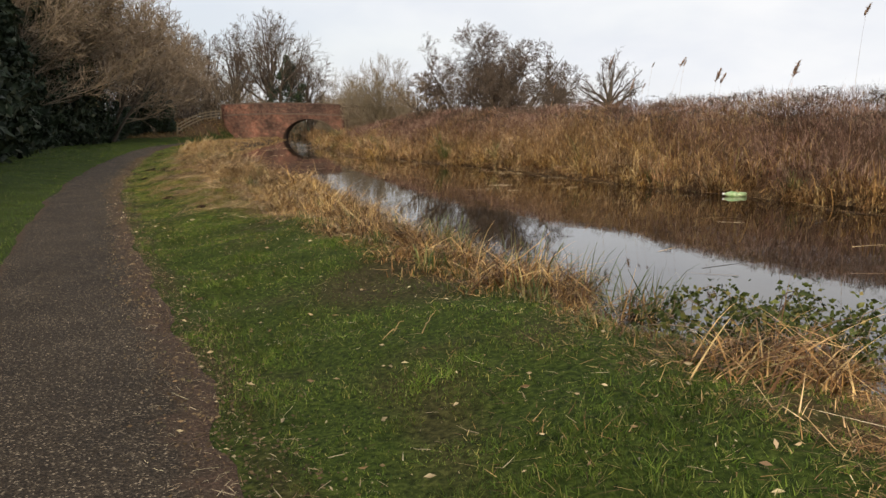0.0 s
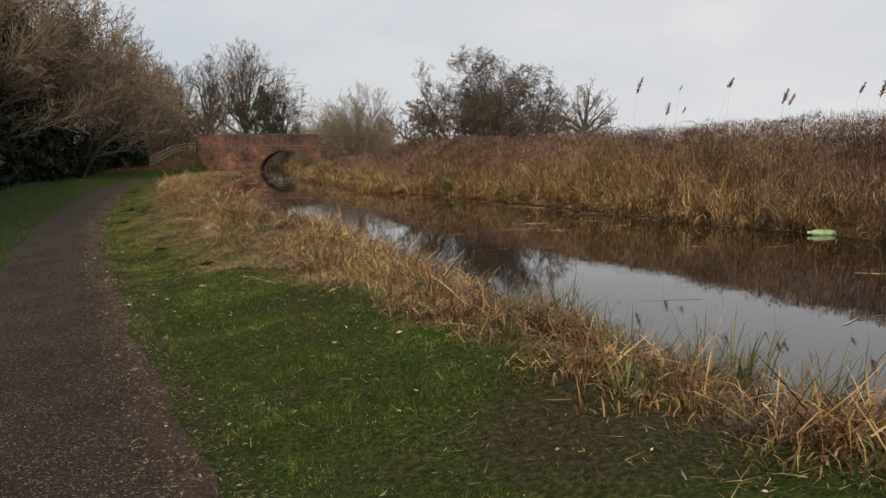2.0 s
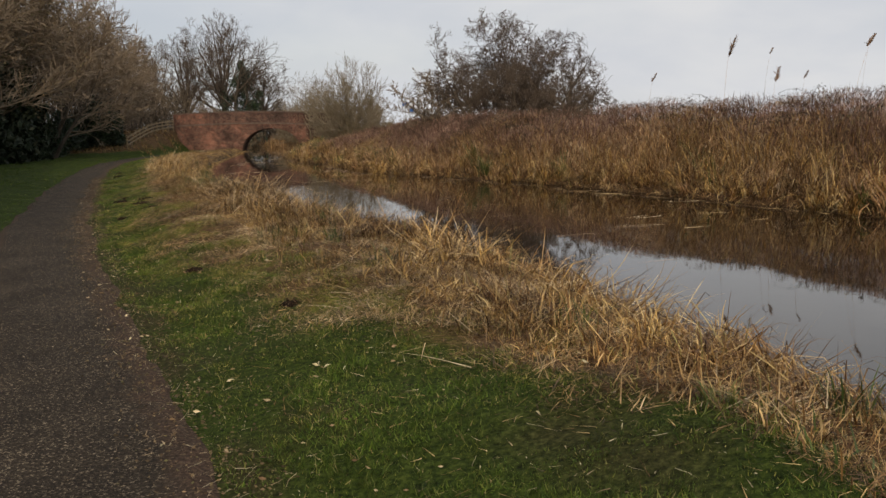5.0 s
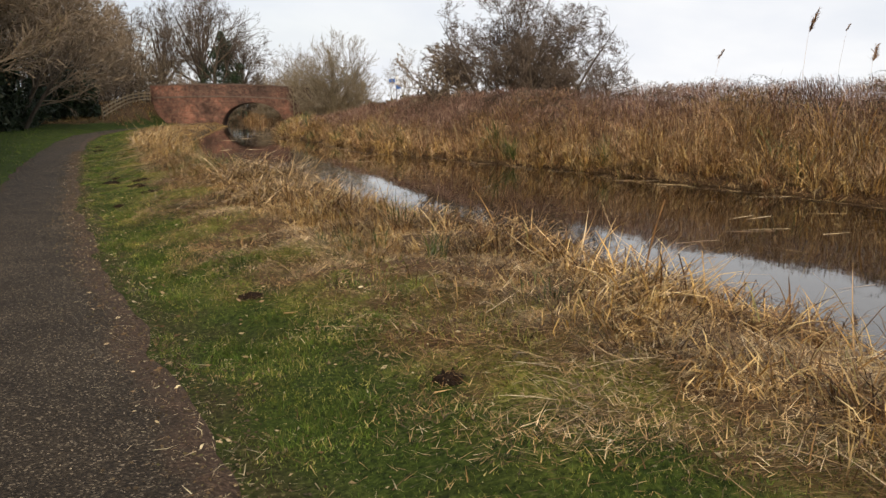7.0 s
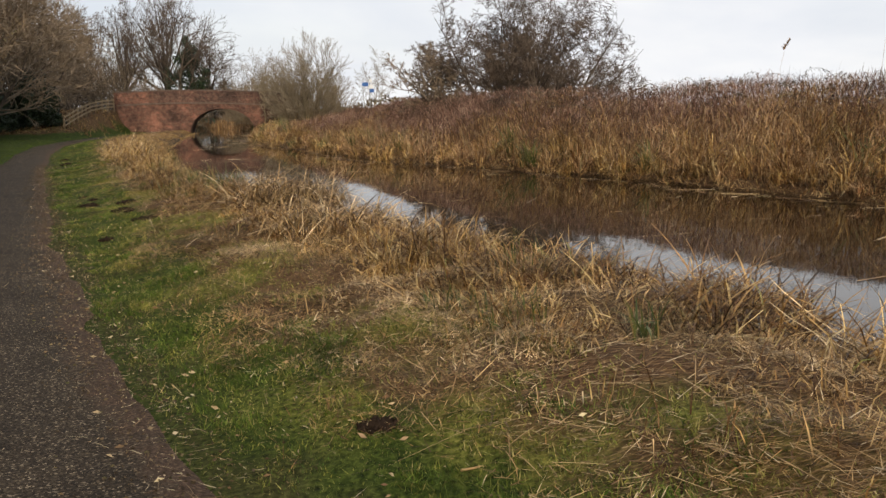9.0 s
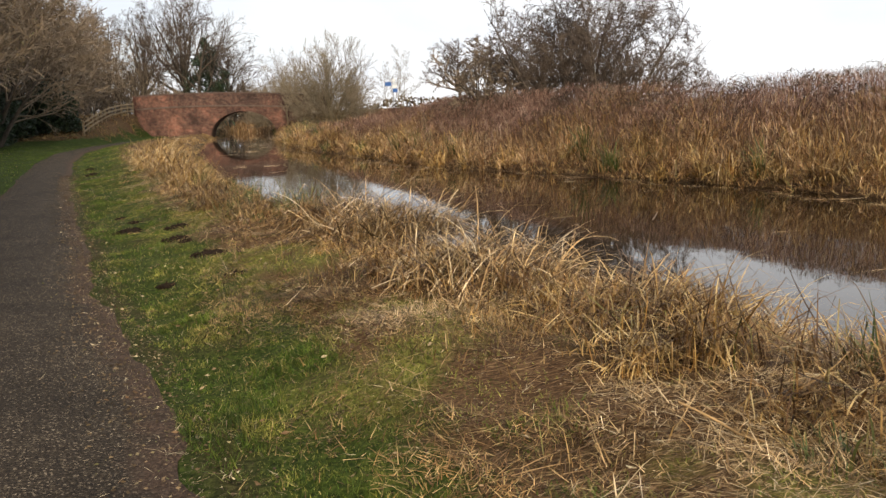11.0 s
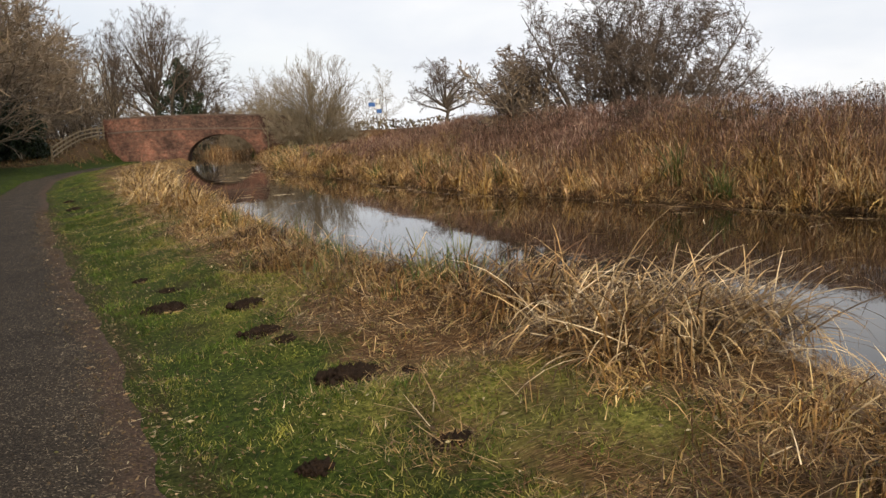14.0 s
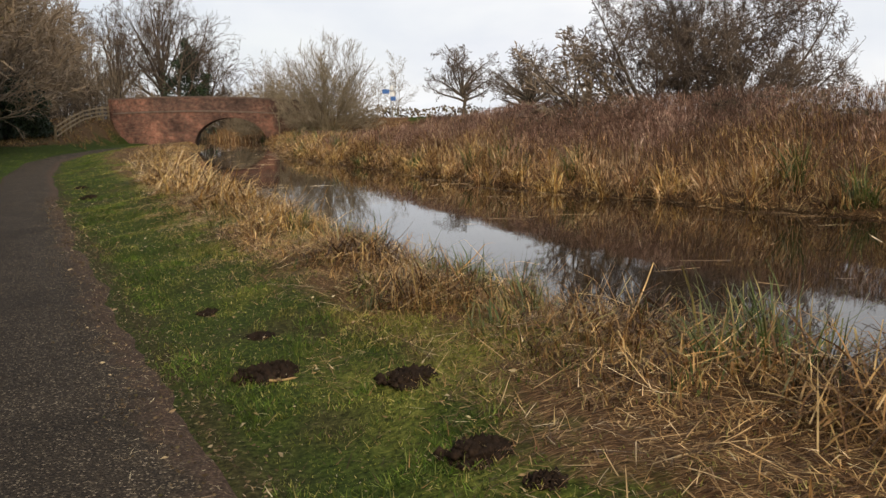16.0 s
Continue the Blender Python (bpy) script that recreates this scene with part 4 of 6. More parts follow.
russet = build_tree("russet_tree", "leaning hedgerow tree holding brown withered leaves", 91, [(0, 0, 0.12, 0, 10.0, 0.26), (0.4, 0.5, 0.3, 0.1, 7.5, 0.16), (-0.3, -0.6, 0.05, -0.2, 8.0, 0.18)], ASH, 3, BARK, TWIG_RED, (RUSSET, 7000, 0.12, 0.3))
place(russet, -27.6, 56, 0.0, 1.1)
for x, y, turn, size in ((-29.6, 62, 0.5, 1.4), (-30.4, 68, 5.8, 1.45), (-33.0, 78, 0.6, 1.45)):
    again(russet, x, y, turn, size)
hedge_ash = build_tree("hedgerow_tree", "bare hedgerow tree with a tangle of reddish twigs", 95, [(0, 0, 0.15, 0, 9.0, 0.22), (0.3, 0.6, 0.35, 0.1, 7.5, 0.15), (-0.3, -0.5, -0.1, -0.15, 7.5, 0.15), (0.8, 0, 0.6, -0.1, 6.0, 0.12)], ASH, 3, BARK, TWIG_RED)
place(hedge_ash, -30.0, 80, 0.0, 1.55)
for x, y, turn, size in ((-30.5, 87, 1.0, 1.55), (-30.5, 95, 0.3, 1.35), (-33.5, 103, 5.9, 1.3), (-36, 112, 0.4, 1.2), (-32.5, 120, 2.0, 1.1), (-40, 122, 3.0, 1.3), (-36.5, 80, 2.5, 1.5)):
    again(hedge_ash, x, y, turn, size)


def build_ivy_mound(name, label, seed, size, n):
    rng = np.random.default_rng(seed)
    d = rng.normal(size=(n, 3)); d /= np.linalg.norm(d, axis=1)[:, None]
    d[:, 2] = np.abs(d[:, 2])
    a = np.arctan2(d[:, 1], d[:, 0])
    r = rng.uniform(0.3, 1, n) ** 0.4 * (0.7 + 0.5 * value_noise(a * 2, d[:, 2] * 4, 0.7, seed))
    pos = d * r[:, None] * np.array(size)
    v, p = leaf_cards(pos, rng.uniform(0.12, 0.26, n), rng, aspect=0.8)
    ob = mesh_object(name, v, p, IVY)
    return tagged(ob, label, "shrub")


place(build_ivy_mound("ivy_bush", "dark ivy bush beside the fence at the hedge's end", 97, (2.3, 2.0, 4.4), 9000), -27.9, 90.0)


def build_scrub():
    """Low brown scrub behind the fence and beyond the bridge."""
    rng = np.random.default_rng(98)
    shape = dict(THORN, twig=0.024, count=(6, 5, 5, 4))
    ob = build_tree("scrub_bush", "low brown leafless scrub on the bridge ramp", 99, [(rng.uniform(-1, 1), rng.uniform(-1, 1), rng.normal(0, 0.3), rng.normal(0, 0.3), rng.uniform(2.2, 3.4), 0.05) for _ in range(7)], shape, 3, BARK, TWIG_RED, category="shrub")
    place(ob, -29.5, 105, 0, 1.2)
    for x, y, turn, size in ((-31, 112, 1, 1.4), (-29, 119, 2, 1.5), (-25, 126, 3, 1.5), (-20, 124, 4, 1.4), (-14.5, 136, 5, 1.5), (-9, 128, 0.4, 1.4), (-33, 128, 2.4, 1.8), (-38, 134, 3.3, 1.9), (-16, 146, 1.5, 1.8), (-8, 140, 2.7, 1.7), (-2.5, 116, 0.9, 1.2), (-12, 142, 0.2, 2.2), (-17, 152, 1.2, 2.2), (-7, 134, 3.2, 1.8), (-21, 160, 2.2, 2.3), (-10, 150, 4.2, 2.3), (-4, 140, 5.2, 2.0), (0.2, 50.2, 1.0, 1.0)):
        again(ob, x, y, turn, size)


build_scrub()


def build_undergrowth():
    """Twiggy brown undergrowth that closes the wood behind the hedge."""
    rng = np.random.default_rng(105)
    n = 15000
    y = 52 + 92 * rng.uniform(0, 1, n)
    back = rng.exponential(2.2, n)
    x = line(HEDGE_X, y) - 0.6 - back
    x = np.where(y > 112, -25.8 - 2.2 * back, x)
    tall = 3.2 + 4.2 * value_noise(x, y, 5.0, 106)
    z = ground_z(x, y) + tall * rng.uniform(0, 1, n) ** 1.2 - 0.2
    v = ribbons(np.stack([x, y, z], 1), rng.uniform(0.9, 2.6, n), rng.uniform(0.02, 0.055, n), rng.uniform(0, 6.28, n), np.abs(rng.normal(0.35, 0.35, n)), rng.uniform(0, 0.9, n), 2, rng)
    # scrub closing the canal's bend beyond the bridge
    n = 6000
    y = rng.uniform(146, 172, n)
    x = np.where(rng.uniform(0, 1, n) < 0.6, line(FAR_X, y) + rng.uniform(1.5, 20, n), line(NEAR_X, y) - rng.uniform(1.0, 14, n))
    z = ground_z(x, y) + (2.5 + 4.0 * value_noise(x, y, 4.0, 107)) * rng.uniform(0, 1, n) ** 1.2
    v = merge(v, ribbons(np.stack([x, y, z], 1), rng.uniform(0.9, 2.6, n), rng.uniform(0.03, 0.07, n), rng.uniform(0, 6.28, n), np.abs(rng.normal(0.35, 0.35, n)), rng.uniform(0, 0.9, n), 2, rng))
    tagged(mesh_object("undergrowth", *v, THICKET), "tangled brown leafless undergrowth behind the hedge", "undergrowth", kind="stuff")


build_undergrowth()


def build_far_hedge():
    rng = np.random.default_rng(101)
    n = 14000
    x = rng.uniform(-160, 420, n)
    y = 330 + 60 * value_noise(x, 0 * x, 90, 102) + rng.normal(0, 2.0, n)
    tall = 2.2 + 4.5 * value_noise(x, 0 * x, 26, 103) ** 2 + 2.0 * value_noise(x, 0 * x, 5, 104)
    z = rng.uniform(0, 1, n) * tall + 0.9
    v, p = leaf_cards(np.stack([x, y, z], 1), rng.uniform(0.7, 1.8, n), rng, aspect=0.6)
    tagged(mesh_object("far_hedgerow", v, p, RUSSET), "distant brown hedgerow along the fields", "hedge", kind="stuff")


build_far_hedge()

# ---------------------------------------------------------------- far bank reeds


def band(rng, n, y0, y1, low, high, power=1.0):
    """Random places between two lines along the canal, denser towards small y where power > 1."""
    y = y0 + (y1 - y0) * rng.uniform(0, 1, n) ** power
    a, b = low(y), high(y)
    x = a + (b - a) * rng.uniform(0, 1, n)
    return x, y


def stuff(name, label, category, pieces, mat):
    v, p = merge(*pieces)
    return tagged(mesh_object(name, v, p, mat), label, category, kind="stuff")


def sedge_patch(rng, cx, cy, rad, height, n, tilt, heading, droop=1.0, width=0.008, fallen=0.0, segs=3, snapped=0.35):
    """A clump of blades; fallen: the share that has toppled over the clump."""
    a, q = rng.uniform(0, 2 * np.pi, n), rng.uniform(0, 1, n) ** 0.6
    down = rng.uniform(0, 1, n) < fallen
    x, y = cx + np.cos(a) * q * rad, cy + np.sin(a) * q * rad
    az = np.where(rng.uniform(0, 1, n) < 0.5, a + rng.normal(0, 0.7, n), heading + rng.normal(0, 0.7, n))
    lift = np.where(down, rng.uniform(0, 0.42, n) * height * (1 - 0.6 * q), -0.02)
    base = np.stack([x, y, np.maximum(ground_z(x, y), WATER_Z - 0.06) + lift], 1)
    base[:, :2] -= np.where(down, 0.3 * height, 0)[:, None] * np.stack([np.cos(az), np.sin(az)], 1)
    lean = np.where(down, rng.normal(1.30, 0.25, n), np.abs(rng.normal(tilt, 0.30, n)))
    curl = np.where(down, rng.normal(0.35, 0.5, n), droop * rng.uniform(0.3, 2.0, n))
    return ribbons(base, height * rng.uniform(0.45, 1.25, n), rng.uniform(0.6, 1.5, n) * width, az, lean, curl, segs, rng, 0.9, snapped)


GOLD_Y = 29.5      # where the golden reeds rise over the whole bank


def far_reeds():
    rng = np.random.default_rng(111)
    f = lambda y: line(FAR_X, y)
    top = lambda x, y: (1 - 0.45 * smooth01((y - 48) / 34)) * (0.88 + 0.62 * value_noise(x, y, 3.4, 114) + 0.4 * value_noise(x, y, 1.0, 119) + 0.2 * smooth01((x - f(y) - 1) / 3)) * (0.48 + 0.52 * smooth01((x - f(y)) / 2.0)) * (1 - 0.42 * smooth01((x - f(y) - 0.8) / 3.5))
    sway = lambda x, y, k: 4 * np.pi * value_noise(x, y, 1.5, k)
    topple = lambda x, y: 2.2 * np.clip(value_noise(x, y, 1.3, 130) - 0.48, 0, 1)
    brown, tawny, gold, buff, pale, leafy = [], [], [], [], [], []

    def sort(x, y, d, n, base, args, segs, broken, low):
        """Deals blades out to the colours: gold near the water, brown behind."""
        shade = d + 1.4 * (value_noise(x, y, 1.6, 118) - 0.5) - 2.6 * np.clip(value_noise(x, y, 4.3, 124) - 0.58, 0, 1) + rng.normal(0, 0.35, n) + low + 1.5 * smooth01((25 - y) / 4) - 2.4 * np.exp(-((y - GOLD_Y) / 3.6) ** 2) - 1.2 * np.exp(-((y - 38) / 3.0) ** 2)
        pale = value_noise(x, y, 2.9, 122) + rng.normal(0, 0.1, n) + 0.0015 * y
        for mask, store in (((shade > 1.2) & (pale < 0.78), brown), ((shade > 1.2) & (pale >= 0.78), tawny), ((shade <= 1.2) & (pale > 0.42), gold), ((shade <= 1.2) & (pale <= 0.42), buff)):
            store.append(ribbons(base[mask], *[a[mask] for a in args], segs, rng, 1.2, broken))

    # upright stems
    n = 42000
    x, y = band(rng, n, 6, 150, lambda y: f(y) + 0.35, lambda y: f(y) + 4.7, 1.25)
    base = np.stack([x, y, np.maximum(ground_z(x, y), WATER_Z - 0.05)], 1)
    args = (top(x, y) * rng.uniform(0.5, 0.82, n), rng.uniform(0.003, 0.007, n) * (1 + y / 70), sway(x, y, 121) + rng.normal(0, 0.7, n), np.abs(rng.normal(0.10, 0.12, n)) + 0.5 * topple(x, y), rng.normal(0.3, 0.35, n))
    sort(x, y, x - f(y), n, base, args, 2, 0.10, 0.7)
    # tangled leaves hung all the way up the stems
    for n, y0, y1, grow_w in ((74000, 6, 62, 1.0), (16000, 60, 150, 1.9)):
        x, y = band(rng, n, y0, y1, lambda y: f(y) + 0.3, lambda y: f(y) + 5.0, 1.25)
        lift = (0.04 + 0.74 * rng.uniform(0, 1, n) ** 0.85) * top(x, y)
        base = np.stack([x, y, np.maximum(ground_z(x, y), WATER_Z) + lift], 1)
        args = (rng.uniform(0.14, 0.40, n), rng.uniform(0.004, 0.010, n) * (1 + y / 80) * grow_w, sway(x, y, 123) + rng.normal(0, 0.9, n), np.abs(rng.normal(0.35, 0.4, n)), rng.uniform(0.2, 1.9, n))
        sort(x, y, x - f(y), n, base, args, 2, 0.0, 0.8 * (lift - 0.5))
    # the soft matted tops
    n = 96000
    x, y = band(rng, n, 7, 60, lambda y: f(y) + 1.1, lambda y: f(y) + 4.9, 1.25)
    lift = (0.45 + 0.42 * rng.uniform(0, 1, n) ** 0.6) * top(x, y)
    base = np.stack([x, y, ground_z(x, y) + lift], 1)
    args = (rng.uniform(0.06, 0.19, n), rng.uniform(0.004, 0.008, n) * (1 + y / 60), sway(x, y, 125) + rng.normal(0, 1.2, n), np.abs(rng.normal(0.45, 0.45, n)), rng.uniform(0.2, 1.6, n))
    sort(x, y, x - f(y), n, base, args, 1, 0.0, 1.3)
    # the close-grown crest of the bank
    n = 64000
    x, y = band(rng, n, 7, 62, lambda y: f(y) + 3.4, lambda y: f(y) + 4.9, 1.2)
    lift = rng.uniform(0.0, 0.66, n) ** 0.9 * top(x, y)
    base = np.stack([x, y, ground_z(x, y) + lift], 1)
    args = (rng.uniform(0.10, 0.28, n), rng.uniform(0.006, 0.012, n) * (1 + y / 80), sway(x, y, 125) + rng.normal(0, 1.2, n), np.abs(rng.normal(0.25, 0.3, n)), rng.uniform(0.2, 1.4, n))
    sort(x, y, x - f(y), n, base, args, 1, 0.0, 0.6)
    # broken leaves trailing at the foot
    n = 15000
    x, y = band(rng, n, 7, 90, lambda y: f(y) - 0.25, lambda y: f(y) + 0.7, 1.3)
    base = np.stack([x, y, np.maximum(ground_z(x, y), WATER_Z) + rng.uniform(0.0, 0.14, n)], 1)
    buff.append(ribbons(base, rng.uniform(0.12, 0.5, n), rng.uniform(0.006, 0.013, n) * (1 + y / 70), sway(x, y, 129) + rng.normal(0, 0.9, n), rng.uniform(0.6, 1.6, n), rng.uniform(0.1, 1.3, n), 2, rng, 1.0, 0.2))
    # golden clumps arching over the water, with bays between
    for k in range(820):
        cy = 7 + 135 * rng.uniform(0, 1) ** 1.35
        if float(value_noise(3.0, cy, 1.1, 126)) < 0.3 + 0.25 * float(smooth01((19 - cy) / 5)):
            continue
        reach = rng.uniform(0, 1) ** 1.4 * 2.0
        cx = float(f(cy)) + 0.15 + reach + 0.6 * (float(value_noise(0, cy, 1.7, 115)) - 0.5)
        h = rng.uniform(0.5, 1.25) * (0.8 + 0.22 * reach)
        green = rng.uniform() < 0.10
        clump = sedge_patch(rng, cx, cy, rng.uniform(0.06, 0.26), h, int(rng.uniform(40, 90)), 0.18, rng.uniform(0, 6.28), 0.6 if green else rng.uniform(1.2, 2.4), 0.012 * (1 + cy / 70), 0.08, 4 if cy < 50 else 3, 0.35)
        shade = rng.uniform() + 0.8 * (float(value_noise(cx, cy, 2.9, 122)) - 0.5) - 0.55 * float(smooth01((25 - cy) / 4))
        (leafy if green else pale if shade > 0.55 else gold if shade > 0.28 else buff).append(clump)
    stuff("bleached_reed_fringe", "bleached straw-coloured reeds arching over the far edge", "reeds", pale, SEDGE_GOLD)
    stuff("green_reed_fringe", "half-green reed blades at the far water's edge", "reeds", leafy, SEDGE_GREEN)
    stuff("golden_reed_fringe", "golden dead reeds drooping over the far water's edge", "reeds", gold, REED_GOLD)
    stuff("buff_reed_fringe", "buff-brown dead reeds along the far water's edge", "reeds", buff, SEDGE)
    stuff("brown_reed_thicket", "tall brown dead stems covering the far bank", "reeds", brown, REED_BROWN)
    stuff("tawny_reed_thicket", "tawny dead reed stems on the far bank", "reeds", tawny, SEDGE)
    # small feathery heads along the skyline
    n = 4200
    x, y = band(rng, n, 8, 120, lambda y: f(y) + 2.0, lambda y: f(y) + 4.6, 1.2)
    keep = value_noise(x, y, 0.8, 131) > 0.6
    x, y = x[keep], y[keep]
    n = len(x)
    base = np.stack([x, y, ground_z(x, y) + top(x, y) * rng.uniform(0.7, 0.86, n)], 1)
    v = ribbons(base, rng.uniform(0.08, 0.24, n), rng.uniform(0.005, 0.012, n) * (1 + y / 90), sway(x, y, 121) + rng.normal(0, 0.5, n), rng.uniform(0.0, 0.5, n), rng.uniform(0.2, 1.0, n), 3, rng)
    stuff("reed_heads", "wispy brown seed heads over the far bank", "reeds", [v], REED_BROWN)
    # reeds beyond the arch
    n = 7000
    y = rng.uniform(116, 165, n)
    x = f(y) + rng.uniform(-0.8, 6, n)
    base = np.stack([x, y, np.maximum(ground_z(x, y), WATER_Z - 0.05)], 1)
    v = ribbons(base, rng.uniform(0.5, 1.5, n), rng.uniform(0.03, 0.06, n), rng.uniform(0, 6.28, n), np.abs(rng.normal(0.2, 0.2, n)), rng.uniform(0, 1.0, n), 2, rng)
    stuff("reeds_beyond_bridge", "tawny reeds seen through the bridge arch", "reeds", [v], REED_GOLD)
    # bramble sprays sprawling over the top of the bank
    canes, leaf = [], []
    for k in range(520):
        y = 8 + 44 * rng.uniform() ** 1.1
        x = float(f(y)) + rng.uniform(2.2, 4.6)
        if float(value_noise(x, y, 3.2, 133)) < 0.40:
            continue
        z = float(ground_z(x, y)) + float(top(x, y)) * rng.uniform(0.55, 0.76)
        a, ln, up = rng.uniform(0, 6.28), rng.uniform(0.4, 1.0), rng.uniform(0.10, 0.32)
        q = np.linspace(0, 1, 5)
        pts = np.stack([x + np.cos(a) * ln * q, y + np.sin(a) * ln * q, z + up * np.sin(np.pi * q * 0.8)], 1)
        canes.append((pts, np.linspace(0.006, 0.003, 5)))
        for _ in range(22):
            i = rng.integers(1, 4)
            leaf.append(pts[i] + (pts[i + 1] - pts[i]) * rng.uniform() + rng.normal(0, 0.035, 3))
    v, p = merge(tubes(canes, 3), leaf_cards(np.array(leaf), rng.uniform(0.025, 0.06, len(leaf)), rng, 0.2, 0.7))
    tagged(mesh_object("bramble_sprays", v, p, THICKET), "dark withered bramble sprays over the far bank", "bramble", kind="stuff")


far_reeds()


def build_plume(name, seed, height, head, droop):
    """One tall reed: a thin stalk and a feathery plume."""
    rng = np.random.default_rng(seed)
    k = 7
    s = np.linspace(0, 1, k)
    pts = np.stack([droop * s ** 2.2, 0 * s, height * s], 1)
    reed = tagged(new(name), "tall dead reed with a feathery brown plume", "reed", "plumed reeds on the far bank")
    v, p = tubes([(pts, np.linspace(0.0035, 0.0015, k))], 4)
    mesh_object("stalk", v, p, REED_GOLD, reed)
    n = 90
    u = rng.uniform(0, 1, n)
    base = np.array([droop, 0, height - head]) * np.ones((n, 1)) + np.stack([0.25 * head * u, rng.normal(0, 0.012, n), head * u], 1)
    base[:, 0] -= droop * 0.25 * (1 - u)
    v, p = ribbons(base, rng.uniform(0.10, 0.2, n) * (1.15 - 0.6 * u) * head / 0.4, np.full(n, 0.022), rng.normal(0.0, 1.0, n), rng.uniform(0.3, 1.0, n), rng.uniform(0.2, 0.9, n), 3, rng)
    mesh_object("plume", v, p, SEED, reed)
    return reed


PLUMES = [(6.31, 29.4, 3.85, 0.62, 0.16), (6.53, 27.2, 2.92, 0.42, 0.12), (7.5, 24.8, 3.42, 0.32, 0.55), (7.6, 25.2, 3.36, 0.2, 0.2), (7.25, 21.35, 2.85, 0.36, 0.18), (7.35, 21.2, 2.75, 0.28, 0.3), (8.45, 19.65, 2.92, 0.42, 0.2), (9.9, 23.0, 3.1, 0.3, 0.25), (4.6, 30.3, 3.0, 0.26, 0.3), (8.2, 31.0, 3.7, 0.2, 0.2), (6.6, 26.0, 2.75, 0.2, 0.2), (8.9, 17.5, 3.9, 0.28, 0.2)]
for k, (x, y, h, head, droop) in enumerate(PLUMES):
    head *= 0.8
    z = float(ground_z(x, y))
    reed = build_plume("plumed_reed", 120 + k, h - z, head, droop)
    reed.matrix_basis = pose(x - droop, y, z - 0.02, 0, 0, k * 37 % 40 - 20)

# ---------------------------------------------------------------- near bank: grass, straw, sedge
MOLEHILLS = [(-7.76, 25.9, 0.24), (-7.42, 25.72, 0.13), (-9.41, 29.95, 0.17), (-9.32, 29.14, 0.24), (-8.49, 28.45, 0.20), (-8.34, 27.32, 0.20), (-8.18, 26.87, 0.14), 
             (-7.37, 24.55, 0.17), (-8.04, 24.63, 0.15), (-13.57, 44.2, 0.22), (-14.5, 47.6, 0.2), (-3.89, 14.73, 0.14), (-5.19, 17.18, 0.14), (-9.87, 31.1, 0.15)]


def off_hills(x, y):
    """True where no molehill covers the turf."""
    clear = np.ones(len(x), bool)
    for hx, hy, rad in MOLEHILLS:
        clear &= ((x - hx) / 1.2) ** 2 + (y - hy) ** 2 > (0.55 * rad) ** 2
    return clear



